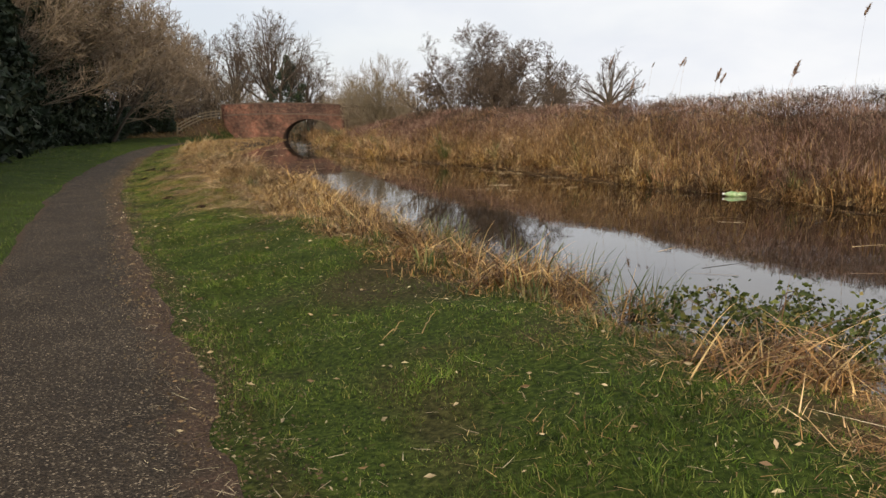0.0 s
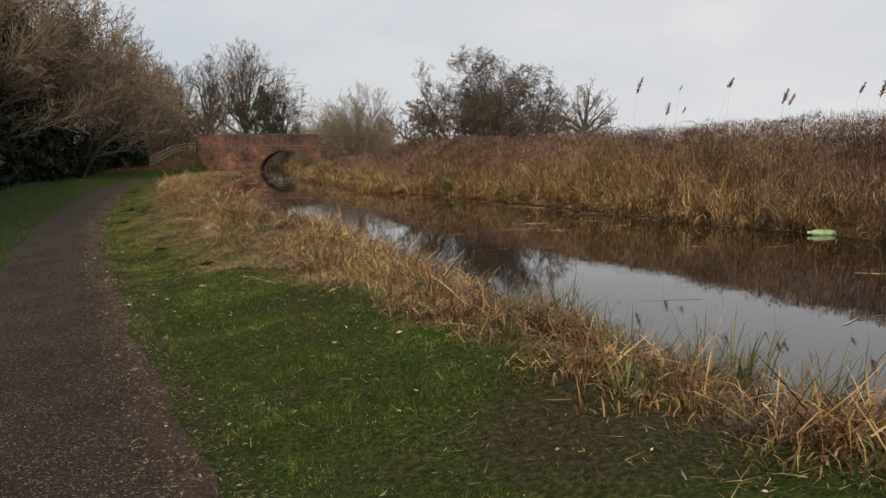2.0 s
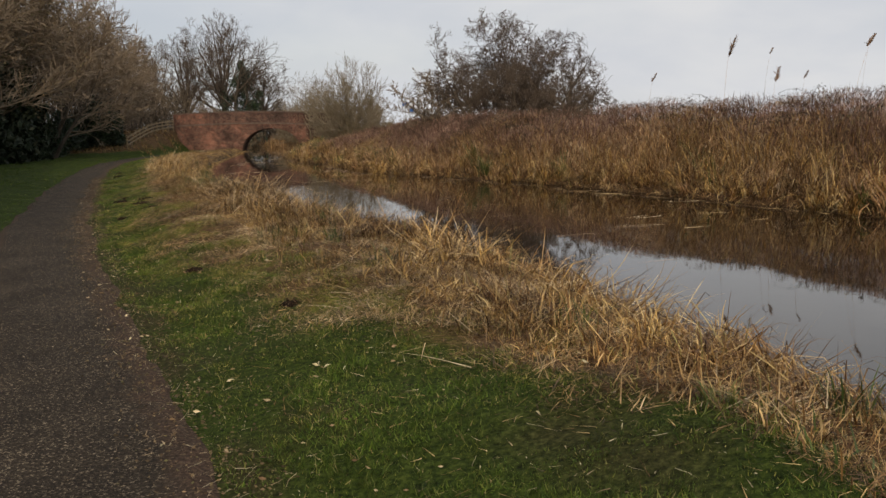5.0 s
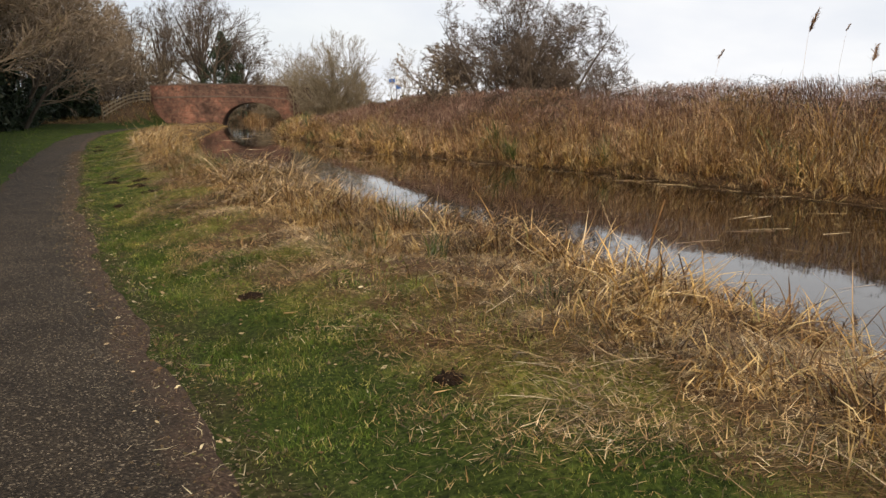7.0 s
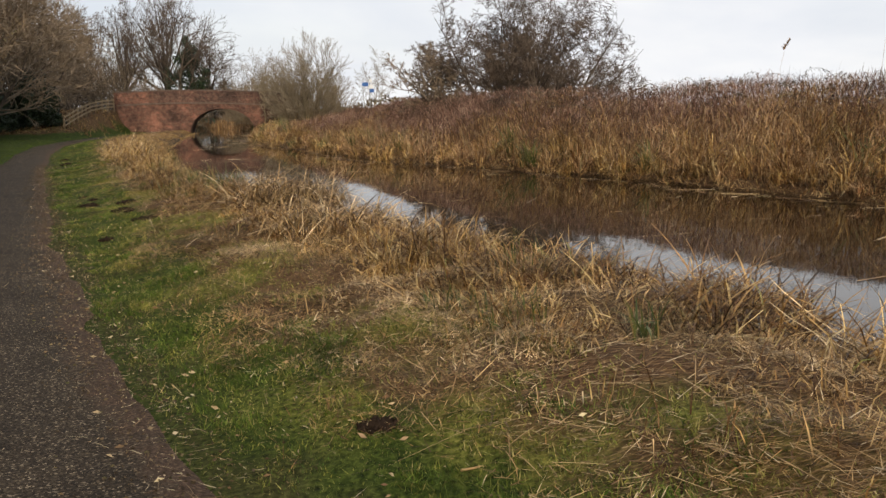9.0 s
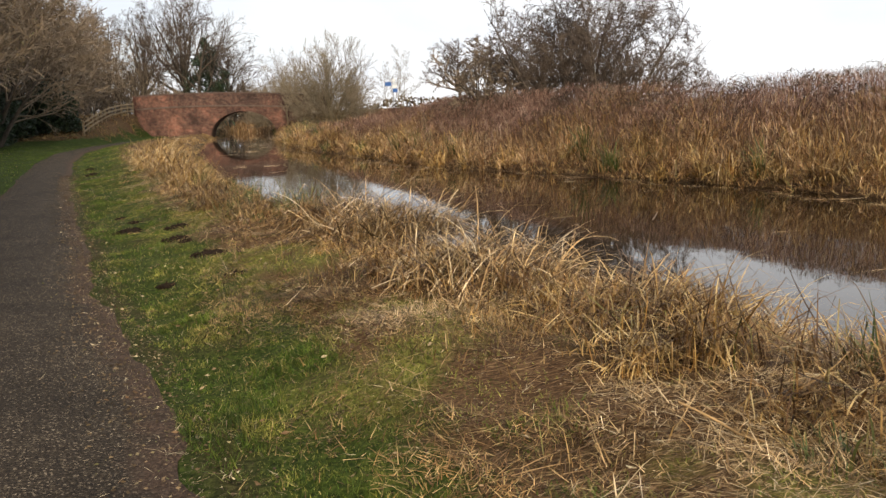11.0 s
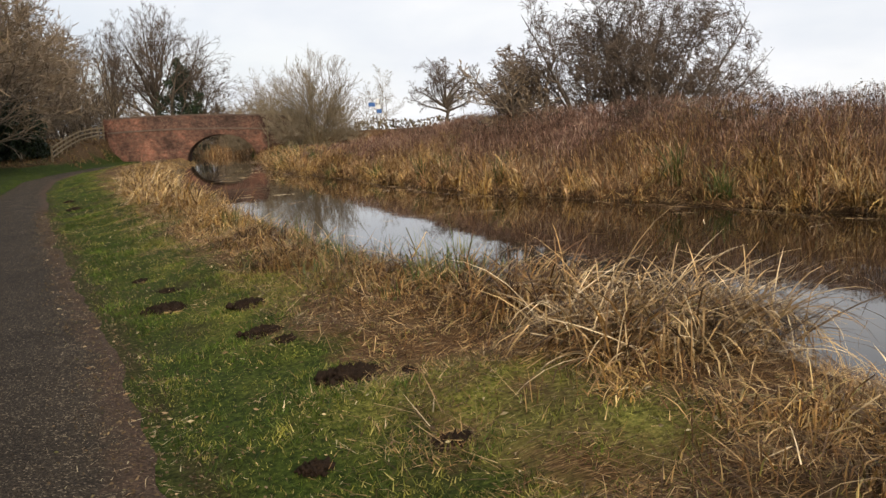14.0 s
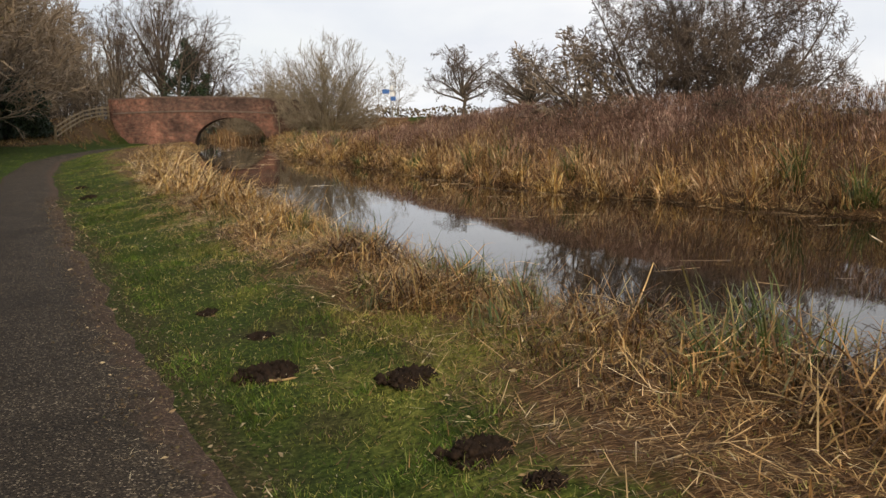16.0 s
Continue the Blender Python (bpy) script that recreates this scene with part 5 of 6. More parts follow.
def near_grass():
    rng = np.random.default_rng(131)
    r, s, nx = (lambda y: line(PATH_R, y)), (lambda y: line(STRAW_X, y)), (lambda y: line(NEAR_X, y))
    pieces, yellow = [], []
    for n, y0, y1, width, segs in ((430000, 2.0, 24.0, 0.0046, 1), (190000, 22.0, 42.0, 0.0062, 1), (60000, 38.0, 90.0, 0.015, 1)):
        x, y = band(rng, n, y0, y1, lambda y: r(y) - 0.02, lambda y: s(y) + 1.5)
        edge = (x - s(y)) + 0.9 * (value_noise(x, y, 0.7, 132) - 0.5) + 0.5 * (value_noise(x, y, 0.25, 133) - 0.5)
        thin = value_noise(x, y, 0.42, 134) * 0.6 + value_noise(x, y, 0.17, 127) * 0.4
        near_path = x - r(y) - 0.26 * value_noise(x, y, 0.3, 135) - 0.28 * value_noise(x, y, 0.9, 148) + 0.08
        keep = (rng.uniform(0, 1, n) < np.clip(1.0 - (edge + 0.1 + 0.2 * smooth01((y - 12) / 3)) / 0.9, 0.04, 1) * np.clip(0.30 + 2.4 * (thin - 0.25), 0.30, 1)) & (near_path > -0.02 - 0.05 * rng.exponential(1, n)) & off_hills(x, y) & (rng.uniform(0, 1, n) > 0.7 * smooth01(1.6 - ((x + 0.25) / 0.75) ** 2 - ((y - 7.1) / 0.8) ** 2))
        x, y, edge, thin = x[keep], y[keep], edge[keep], thin[keep]
        n = len(x)
        tuft = np.clip(2.6 * (value_noise(x, y, 0.5, 136) * 0.55 + value_noise(x, y, 0.16, 137) * 0.45 - 0.38), 0, 1)
        ln = (0.020 + 0.060 * tuft ** 1.2) * rng.uniform(0.5, 1.4, n) * (1.25 if y0 > 30 else 1)
        base = np.stack([x, y, ground_z(x, y) - 0.004], 1)
        args = (ln, np.full(n, width) * rng.uniform(0.7, 1.5, n), rng.uniform(0, 2 * np.pi, n), np.abs(rng.normal(0.7, 0.4, n)), rng.uniform(0, 1.1, n))
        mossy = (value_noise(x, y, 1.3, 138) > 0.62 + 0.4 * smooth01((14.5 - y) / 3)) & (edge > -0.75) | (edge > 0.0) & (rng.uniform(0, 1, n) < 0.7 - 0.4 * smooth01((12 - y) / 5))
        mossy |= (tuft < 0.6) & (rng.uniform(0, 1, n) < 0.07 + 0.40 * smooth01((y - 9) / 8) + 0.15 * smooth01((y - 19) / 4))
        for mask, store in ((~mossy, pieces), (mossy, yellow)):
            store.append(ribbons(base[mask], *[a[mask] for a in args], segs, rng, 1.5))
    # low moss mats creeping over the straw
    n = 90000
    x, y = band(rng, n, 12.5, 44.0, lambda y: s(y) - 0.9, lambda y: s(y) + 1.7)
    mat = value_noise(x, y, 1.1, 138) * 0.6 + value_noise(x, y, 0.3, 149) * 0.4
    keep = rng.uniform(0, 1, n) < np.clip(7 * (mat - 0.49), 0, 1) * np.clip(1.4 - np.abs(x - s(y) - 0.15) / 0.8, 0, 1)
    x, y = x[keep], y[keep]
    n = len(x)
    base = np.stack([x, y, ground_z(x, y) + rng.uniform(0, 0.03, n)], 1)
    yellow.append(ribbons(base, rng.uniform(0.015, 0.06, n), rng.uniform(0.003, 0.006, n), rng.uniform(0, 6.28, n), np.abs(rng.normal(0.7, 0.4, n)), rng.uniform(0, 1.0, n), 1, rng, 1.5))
    # verge on the other side of the path
    for n, y0, y1, width in ((26000, 5.0, 40.0, 0.006), (26000, 38.0, 95.0, 0.014)):
        x, y = band(rng, n, y0, y1, lambda y: line(HEDGE_X, y) + 0.2, lambda y: r(y) - 1.6)
        ln = (0.03 + 0.06 * value_noise(x, y, 0.6, 139)) * rng.uniform(0.6, 1.4, n)
        base = np.stack([x, y, ground_z(x, y) - 0.004], 1)
        pieces.append(ribbons(base, ln, np.full(n, width) * rng.uniform(0.7, 1.5, n), rng.uniform(0, 2 * np.pi, n), np.abs(rng.normal(0.3, 0.3, n)), rng.uniform(0, 0.9, n), 1, rng, 1.5))
    stuff("grass", "short damp green grass beside the towpath", "grass", pieces, GRASS)
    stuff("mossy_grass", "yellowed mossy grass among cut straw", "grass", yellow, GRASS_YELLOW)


near_grass()


def near_straw():
    rng = np.random.default_rng(141)
    s, nx = (lambda y: line(STRAW_X, y)), (lambda y: line(NEAR_X, y))
    pieces, dark, stubble = [], [], []
    for n, y0, y1, wide in ((310000, 2.0, 24, 1.0), (220000, 22, 46, 1.15), (30000, 44, 100, 3.0)):
        x, y = band(rng, n, y0, y1, lambda y: np.maximum(s(y) - 1.5, line(PATH_R, y) + 0.05), lambda y: nx(y) + 0.1)
        pile = value_noise(x, y, 0.75, 143) * 0.6 + value_noise(x, y, 0.3, 145) * 0.4
        keep = rng.uniform(0, 1, n) < np.clip((x - s(y) + 0.6 + 0.15 * smooth01((y - 12) / 3) + 0.9 * (value_noise(x, y, 0.6, 142) - 0.5)) / 0.9, 0.035, 1) * np.clip(2.8 * (pile - 0.22 - 0.14 * smooth01((13 - y) / 4) * smooth01((y - 5) / 2)), 0.05, 1)
        x, y, pile = x[keep], y[keep], pile[keep]
        n = len(x)
        az = np.pi * 3 * value_noise(x, y, 0.8, 144) + rng.normal(0, 1.3, n)
        toward = smooth01((x - s(y)) / 1.5)
        ln = rng.uniform(0.06, 0.22, n) * (0.7 + 1.0 * toward * rng.uniform(0, 1, n) ** 2)
        base = np.stack([x, y, ground_z(x, y) + rng.uniform(0, 1, n) * (0.02 + 0.16 * toward * np.clip(pile - 0.35, 0, 1))], 1)
        args = (ln, rng.uniform(0.0026, 0.0058, n) * wide, az, rng.normal(1.40, 0.20, n), rng.normal(0.1, 0.3, n))
        brown = value_noise(x, y, 1.0, 146) * 0.7 + value_noise(x, y, 0.35, 128) * 0.3 + rng.normal(0, 0.10, n) + 0.30 * smooth01((13 - y) / 4) + 0.22 * smooth01((y - 25.5) / 1.5) * smooth01((35 - y) / 2) > 0.43
        for mask, store in ((~brown, pieces), (brown, dark)):
            store.append(ribbons(base[mask], *[a[mask] for a in args], 1, rng, 0.5))
    # longer bent stalks and leaves over them
    n = 8000
    x, y = band(rng, n, 3, 46, lambda y: s(y) - 0.3, lambda y: nx(y))
    keep = value_noise(x, y, 0.8, 143) > 0.4 + 0.15 * smooth01((13 - y) / 4)
    x, y = x[keep], y[keep]
    n = len(x)
    base = np.stack([x, y, ground_z(x, y) + rng.uniform(0.01, 0.06, n)], 1)
    pieces.append(ribbons(base, rng.uniform(0.15, 0.5, n), rng.uniform(0.003, 0.0065, n), np.pi * 3 * value_noise(x, y, 0.8, 144) + rng.normal(0, 0.9, n), rng.normal(1.42, 0.12, n), rng.normal(0.12, 0.2, n), 3, rng, 0.5, 0.15))
    n = 16000
    x, y = band(rng, n, 2, 46, lambda y: s(y) + 0.1, lambda y: nx(y))
    keep = rng.uniform(0, 1, n) < np.clip(3 * (value_noise(x, y, 0.5, 147) - 0.45), 0, 1)
    x, y = x[keep], y[keep]
    n = len(x)
    stubble.append(ribbons(np.stack([x, y, ground_z(x, y) - 0.01], 1), rng.uniform(0.05, 0.2, n), rng.uniform(0.004, 0.009, n), rng.uniform(0, 6.28, n), np.abs(rng.normal(0.2, 0.3, n)), rng.uniform(0, 1.0, n), 2, rng))
    stuff("cut_straw", "flattened pale mown reed straw strewn over the bank", "straw", pieces, STRAW)
    stuff("rotting_straw", "darker rotting straw lying in patches on the bank", "straw", dark, SEDGE)
    stuff("stubble", "short stubble of mown reeds on the bank", "straw", stubble, SEDGE)


near_straw()


def near_sedge():
    rng = np.random.default_rng(151)
    t, nx = (lambda y: line(TUFT_X, y)), (lambda y: line(NEAR_X, y))
    dead, gold, green = [], [], []
    for n, y0, y1 in ((410, 4.5, 24), (390, 22, 46), (230, 44, 106)):
        x, y = band(rng, n, y0, y1, lambda y: t(y) - 0.45, lambda y: nx(y) + 0.35)
        for cx, cy in zip(x, y):
            big = float(value_noise(cx, cy, 1.6, 152)) * 0.75 + 0.25 * rng.uniform()
            if float(value_noise(cx, cy, 0.9, 154)) < 0.30 and cx > t(cy):
                continue
            kind = rng.uniform(0, 1) + 0.7 * (float(value_noise(cx, cy, 2.6, 153)) - 0.5) + 0.004 * (cy - 25)
            far = 1.0 if cy < 40 else 1.7
            inland = 0.4 + 0.6 * float(smooth01((cx - t(cy) + 0.45) / 0.6))
            blades = int((105 if cy < 40 else 60) * (0.3 + big * 1.2))
            h = (0.14 + 0.58 * big) * rng.uniform(0.7, 1.25) * inland * (1.1 - 0.45 * float(smooth01((cy - 52) / 20)))
            h *= 1 - 0.28 * float(smooth01((cy - 21) / 3) * smooth01((29 - cy) / 2))
            h *= 1 - 0.22 * float(smooth01((11 - cy) / 2))
            early, mid = float(smooth01((10 - cy) / 1.5)), float(smooth01((14 - cy) / 2))
            kind += 0.10 * mid - 0.34 * early + 0.12 * (14 < cy < 24)
            store = green if kind < 0.18 else (dead if kind < 0.62 + 0.3 * mid + 0.35 * (25.5 < cy < 35) else gold)
            if store is green:
                store.append(sedge_patch(rng, cx, cy, rng.uniform(0.08, 0.28), h * 0.75, int(blades * 0.6), 0.22, rng.uniform(0, 6.28), 0.5, 0.0095 * far, 0.15))
            else:
                store.append(sedge_patch(rng, cx, cy, rng.uniform(0.10, 0.34), h, int(blades * 0.9), 0.28, rng.uniform(0, 6.28), 2.3, 0.0070 * far, 0.5, 4 if cy < 30 else 3, 0.5))
    stuff("dead_sedge_fringe", "brown dead sedge standing along the near water's edge", "sedge", dead, SEDGE)
    stuff("golden_sedge_fringe", "golden bleached sedge along the near bank", "sedge", gold, SEDGE_GOLD)
    stuff("green_sedge_fringe", "half-green sedge blades at the water's edge", "sedge", green, SEDGE_GREEN)


near_sedge()

# larger tussocks: x, y, radius, height, blades, kind
TUSSOCKS = [
    (0.75, 6.7, 0.35, 0.55, 240, "dead"), (0.35, 7.9, 0.45, 0.50, 260, "dead"), (-0.2, 9.2, 0.4, 0.42, 220, "dead"), (0.35, 9.0, 0.4, 0.5, 160, "green"),
    (0.95, 8.7, 0.3, 0.55, 150, "green"), (1.35, 8.0, 0.3, 0.5, 130, "green"), (1.75, 7.1, 0.3, 0.5, 120, "green"), (-2.35, 15.8, 0.35, 0.6, 220, "gold"), (-1.95, 16.7, 0.3, 0.65, 180, "dead"),
    (-0.15, 10.6, 0.5, 0.55, 300, "dead"), (0.2, 11.3, 0.35, 0.55, 160, "green"), (-1.2, 14.3, 0.6, 0.62, 420, "gold"), (-1.6, 15.8, 0.6, 0.55, 380, "dead"),
    (-2.2, 17.3, 0.5, 0.7, 300, "gold"), (-3.9, 21.5, 0.7, 0.62, 460, "gold"), 
    (-6.7, 27.7, 0.4, 0.55, 260, "green"), (-6.9, 28.9, 0.5, 0.6, 320, "dead"),
    (-7.7, 30.6, 0.45, 0.42, 220, "green"), (-8.3, 32.3, 0.6, 0.6, 340, "dead"), (-9.2, 35.2, 0.6, 0.65, 340, "gold"), (-9.9, 38.2, 0.8, 0.75, 420, "gold"),
    (-10.9, 42.0, 0.9, 0.9, 480, "gold"), (-11.8, 46.0, 1.0, 0.9, 480, "gold"), (-13.0, 52.0, 1.0, 0.75, 480, "gold"), (-14.3, 60.0, 1.0, 0.65, 480, "gold"), (-15.6, 72.0, 1.0, 0.6, 420, "gold"),
]
TUSSOCK_LABEL = {"dead": "brown collapsed sedge tussock at the water's edge", "gold": "golden dead sedge tussock bent over the bank", "green": "tuft of sedge with green upright blades"}


def build_tussocks():
    rng = np.random.default_rng(161)
    for x, y, rad, h, n, kind in TUSSOCKS:
        z = float(ground_z(x, y))
        at = np.array([x, y, z])
        tuft = tagged(new("sedge_tussock"), TUSSOCK_LABEL[kind], "sedge", "tussocks along the near bank")
        tuft.location = (x, y, z)
        wide = 0.0095 if y < 36 else 0.015
        for name, share, tilt, tall, mat in (("standing_growth", 1.0, 0.5 if kind != "green" else 0.2, 1.0, {"dead": SEDGE, "gold": SEDGE_GOLD, "green": SEDGE_GREEN}[kind]), ("collapsed_thatch", 1.3, 1.15, 0.9, STRAW if kind == "gold" else SEDGE)):
            v, p = sedge_patch(rng, x, y, rad, h * tall * 1.1, int(n * share), tilt, rng.uniform(-0.6, 1.2), 2.2 if kind != "green" else 0.6, wide, 0.2 if name == "standing_growth" else 0.95, 4 if y < 36 else 3, 0.45)
            tagged(mesh_object(name, v - at, p, mat, tuft), kind="stuff")


build_tussocks()


def build_heap(x, y, rad, height, count, heading, mat, label):
    """A loose heap of long cut reed leaves and stalks, mostly lying one way and arching over the mound."""
    rng = np.random.default_rng(int(1000 + 10 * y))
    z = float(ground_z(x, y))
    heap = tagged(new("reed_heap"), label, "reed heap", "heaps of cut reeds on the bank")
    heap.location = (x, y, z)

    def leaves(n, low, high, wide, long, spread):
        a, q = rng.uniform(0, 6.28, n), np.sqrt(rng.uniform(0, 1, n))
        az = heading + np.pi * (rng.uniform(0, 1, n) < 0.35) + rng.normal(0, spread, n)
        ln = rng.uniform(0.45, 1.15, n) * long
        h = (low + (high - low) * rng.uniform(0, 1, n)) * height * (1 - 0.8 * q ** 1.6)
        base = np.stack([np.cos(a) * q * rad - np.cos(az) * ln * 0.42, np.sin(a) * q * rad * 0.75 - np.sin(az) * ln * 0.42, h - 0.10 * ln], 1)
        base[:, 2] = np.maximum(base[:, 2], -0.02)
        return ribbons(base, ln, rng.uniform(0.7, 1.5, n) * wide, az, rng.normal(1.26, 0.2, n), rng.uniform(0.1, 1.0, n), 5, rng, 0.7, 0.3)

    tagged(mesh_object("thatch_core", *leaves(count * 3, 0.0, 0.8, 0.007, 0.5, 1.4), SEDGE, heap, "dark brown rotting core"), kind="stuff")
    tagged(mesh_object("loose_thatch", *leaves(int(count * 2.2), 0.35, 1.0, 0.0075, 0.7, 0.9), mat, heap), kind="stuff")
    n = int(count * 2.4)
    a, q = rng.uniform(0, 6.28, n), np.sqrt(rng.uniform(0, 1, n))
    base = np.stack([np.cos(a) * q * rad * 0.9, np.sin(a) * q * rad * 0.9, 0.45 * height * (1 - q) * rng.uniform(0, 1, n)], 1)
    v = ribbons(base, rng.uniform(0.35, 0.85, n) * height / 0.48, rng.uniform(0.008, 0.017, n) * (0.55 if y < 8 else 1.0), np.where(rng.uniform(0, 1, n) < 0.5, heading, a) + rng.normal(0.0, 0.9, n), rng.uniform(0.5, 1.45, n), rng.uniform(0.5, 1.7, n), 6, rng, 0.7, 0.45)
    tagged(mesh_object("arching_leaves", *v, mat, heap), kind="stuff")
    n = count // 3
    a, q = rng.uniform(0, 6.28, n), np.sqrt(rng.uniform(0, 1, n))
    base = np.stack([np.cos(a) * q * rad, np.sin(a) * q * rad, 0.3 * height * (1 - q)], 1)
    v = ribbons(base, rng.uniform(0.3, 0.75, n) * height / 0.42, rng.uniform(0.006, 0.010, n), heading + rng.normal(0.5, 1.4, n), rng.uniform(0.05, 0.6, n), rng.uniform(0.8, 3.6, n), 5, rng, 0.7, 0.4)
    tagged(mesh_object("bent_tip", *v, mat, heap), kind="stuff")


for args in ((-2.95, 18.4, 0.8, 0.42, 240, 0.25, SEDGE, "brown heap of cut reed stalks by the water"), (-3.4, 19.7, 0.6, 0.32, 150, 0.5, SEDGE, "low brown heap of cut reed stalks"), (-5.2, 23.0, 0.8, 0.46, 230, 0.7, STRAW, "golden heap of bent reed stalks by the water"), (-5.8, 25.5, 0.85, 0.52, 280, -0.4, STRAW, "golden heap of tangled reed stalks by the water"),
             (-6.3, 26.9, 0.7, 0.46, 220, 0.3, SEDGE, "brown heap of collapsed reeds beside green sedge"), (1.75, 4.15, 0.5, 0.2, 110, 0.4, SEDGE, "low brown heap of reed litter beside the bramble"), (0.8, 6.5, 0.4, 0.3, 110, 0.9, SEDGE, "brown tangle of fallen reeds at the water's edge"), (-4.4, 21.6, 0.6, 0.3, 130, 0.2, SEDGE, "low brown heap of cut reed stalks"), (-1.9, 15.4, 0.6, 0.3, 130, 0.2, SEDGE, "low brown heap of cut reed stalks")):
    build_heap(*args)


def ramp_tufts():
    rng = np.random.default_rng(165)
    some = []
    for _ in range(170):
        x, y = rng.uniform(-31, -22.6), rng.uniform(84, 108)
        if ground_z(x, y) > 0.25:
            some.append(sedge_patch(rng, x, y, rng.uniform(0.2, 0.6), rng.uniform(0.25, 0.6), 40, 0.5, rng.uniform(0, 6.28), 1.0, 0.022))
    stuff("ramp_tufts", "rough brown grass on the slope below the fence", "grass", some, SEDGE)


ramp_tufts()

# ---------------------------------------------------------------- small things


def build_bramble():
    rng = np.random.default_rng(171)
    bush = tagged(new("bramble_bush"), "low green bramble bush trailing over the water's edge", "shrub")
    bush.location = (2.2, 5.15, float(ground_z(2.2, 5.15)))
    canes, leaf = [], []
    for k in range(44):
        a = rng.uniform(0, 2 * np.pi)
        ln, up = rng.uniform(0.4, 0.95), rng.uniform(0.25, 0.62)
        s = np.linspace(0, 1, 7)
        st = np.array([rng.normal(0, 0.35), rng.normal(0, 0.35), 0.0])
        pts = st + np.stack([np.cos(a) * ln * s, np.sin(a) * ln * s, up * np.sin(np.pi * s * 0.75)], 1) + rng.normal(0, 0.015, (7, 3))
        canes.append((pts, np.linspace(0.006, 0.002, 7)))
        for _ in range(72):
            f = rng.uniform(0.25, 1.0) * 6
            i = min(int(f), 5)
            leaf.append(pts[i] + (pts[i + 1] - pts[i]) * (f - i) + rng.normal(0, 0.06, 3))
    v, p = tubes(canes, 4)
    tagged(mesh_object("cane_tangle", v, p, TWIG_RED, bush), kind="stuff")
    leaf = np.array(leaf)
    v, p = leaf_cards(leaf, rng.uniform(0.028, 0.062, len(leaf)), rng, 0.3, 0.7)
    tagged(mesh_object("leaves", v, p, BRAMBLE, bush), kind="stuff")


build_bramble()

def build_molehill(x, y, rad, seed):
    rng = np.random.default_rng(seed)
    rings, spokes = 6, 14
    verts, faces = [(0, 0, rad * 0.30)], []
    for i in range(1, rings + 1):
        for j in range(spokes):
            a = 2 * math.pi * j / spokes
            r = rad * i / rings * (1 + rng.normal(0, 0.16))
            h = rad * 0.30 * (1 - (i / rings) ** 1.6) + rng.normal(0, 0.018) * (i < rings) - 0.03 * (i == rings)
            verts.append((r * math.cos(a) * 1.2, r * math.sin(a), h))
    tris = [(0, 1 + j, 1 + (j + 1) % spokes) for j in range(spokes)]
    for i in range(rings - 1):
        for j in range(spokes):
            a, b = 1 + i * spokes + j, 1 + i * spokes + (j + 1) % spokes
            faces.append((a, a + spokes, b + spokes, b))
    v, p = np.array(verts), [np.array(tris), np.array(faces)]
    n = 170
    q, a = rng.uniform(0.2, 1.15, n), rng.uniform(0, 6.28, n)
    crumb = np.stack([np.cos(a) * q * rad * 1.2, np.sin(a) * q * rad, np.maximum(rad * 0.30 * (1 - q ** 1.6), 0) + 0.004], 1)
    octa = np.array([[1, 0, 0], [-1, 0, 0], [0, 1, 0], [0, -1, 0], [0, 0, 1], [0, 0, -1]], float)
    tri8 = np.array([[0, 2, 4], [2, 1, 4], [1, 3, 4], [3, 0, 4], [2, 0, 5], [1, 2, 5], [3, 1, 5], [0, 3, 5]])
    cv = (crumb[:, None] + octa[None] * 0.1 * rad * rng.uniform(0.5, 2.0, (n, 1, 1)) * rng.uniform(0.6, 1.4, (n, 6, 1))).reshape(-1, 3)
    cp = (np.arange(n)[:, None, None] * 6 + tri8[None]).reshape(-1, 3)
    v, p = merge((v, p), (cv, [cp]))
    ob = mesh_object("molehill", v, p, SOIL)
    ob.location = (x, y, float(ground_z(x, y)) - 0.01)
    tagged(ob, "small molehill of crumbly dark soil in the grass", "molehill", "molehills in the bank grass")


for k, (x, y, rad) in enumerate(MOLEHILLS):
    build_molehill(x, y, rad * (0.80 if rad > 0.18 else 0.58), 200 + k)


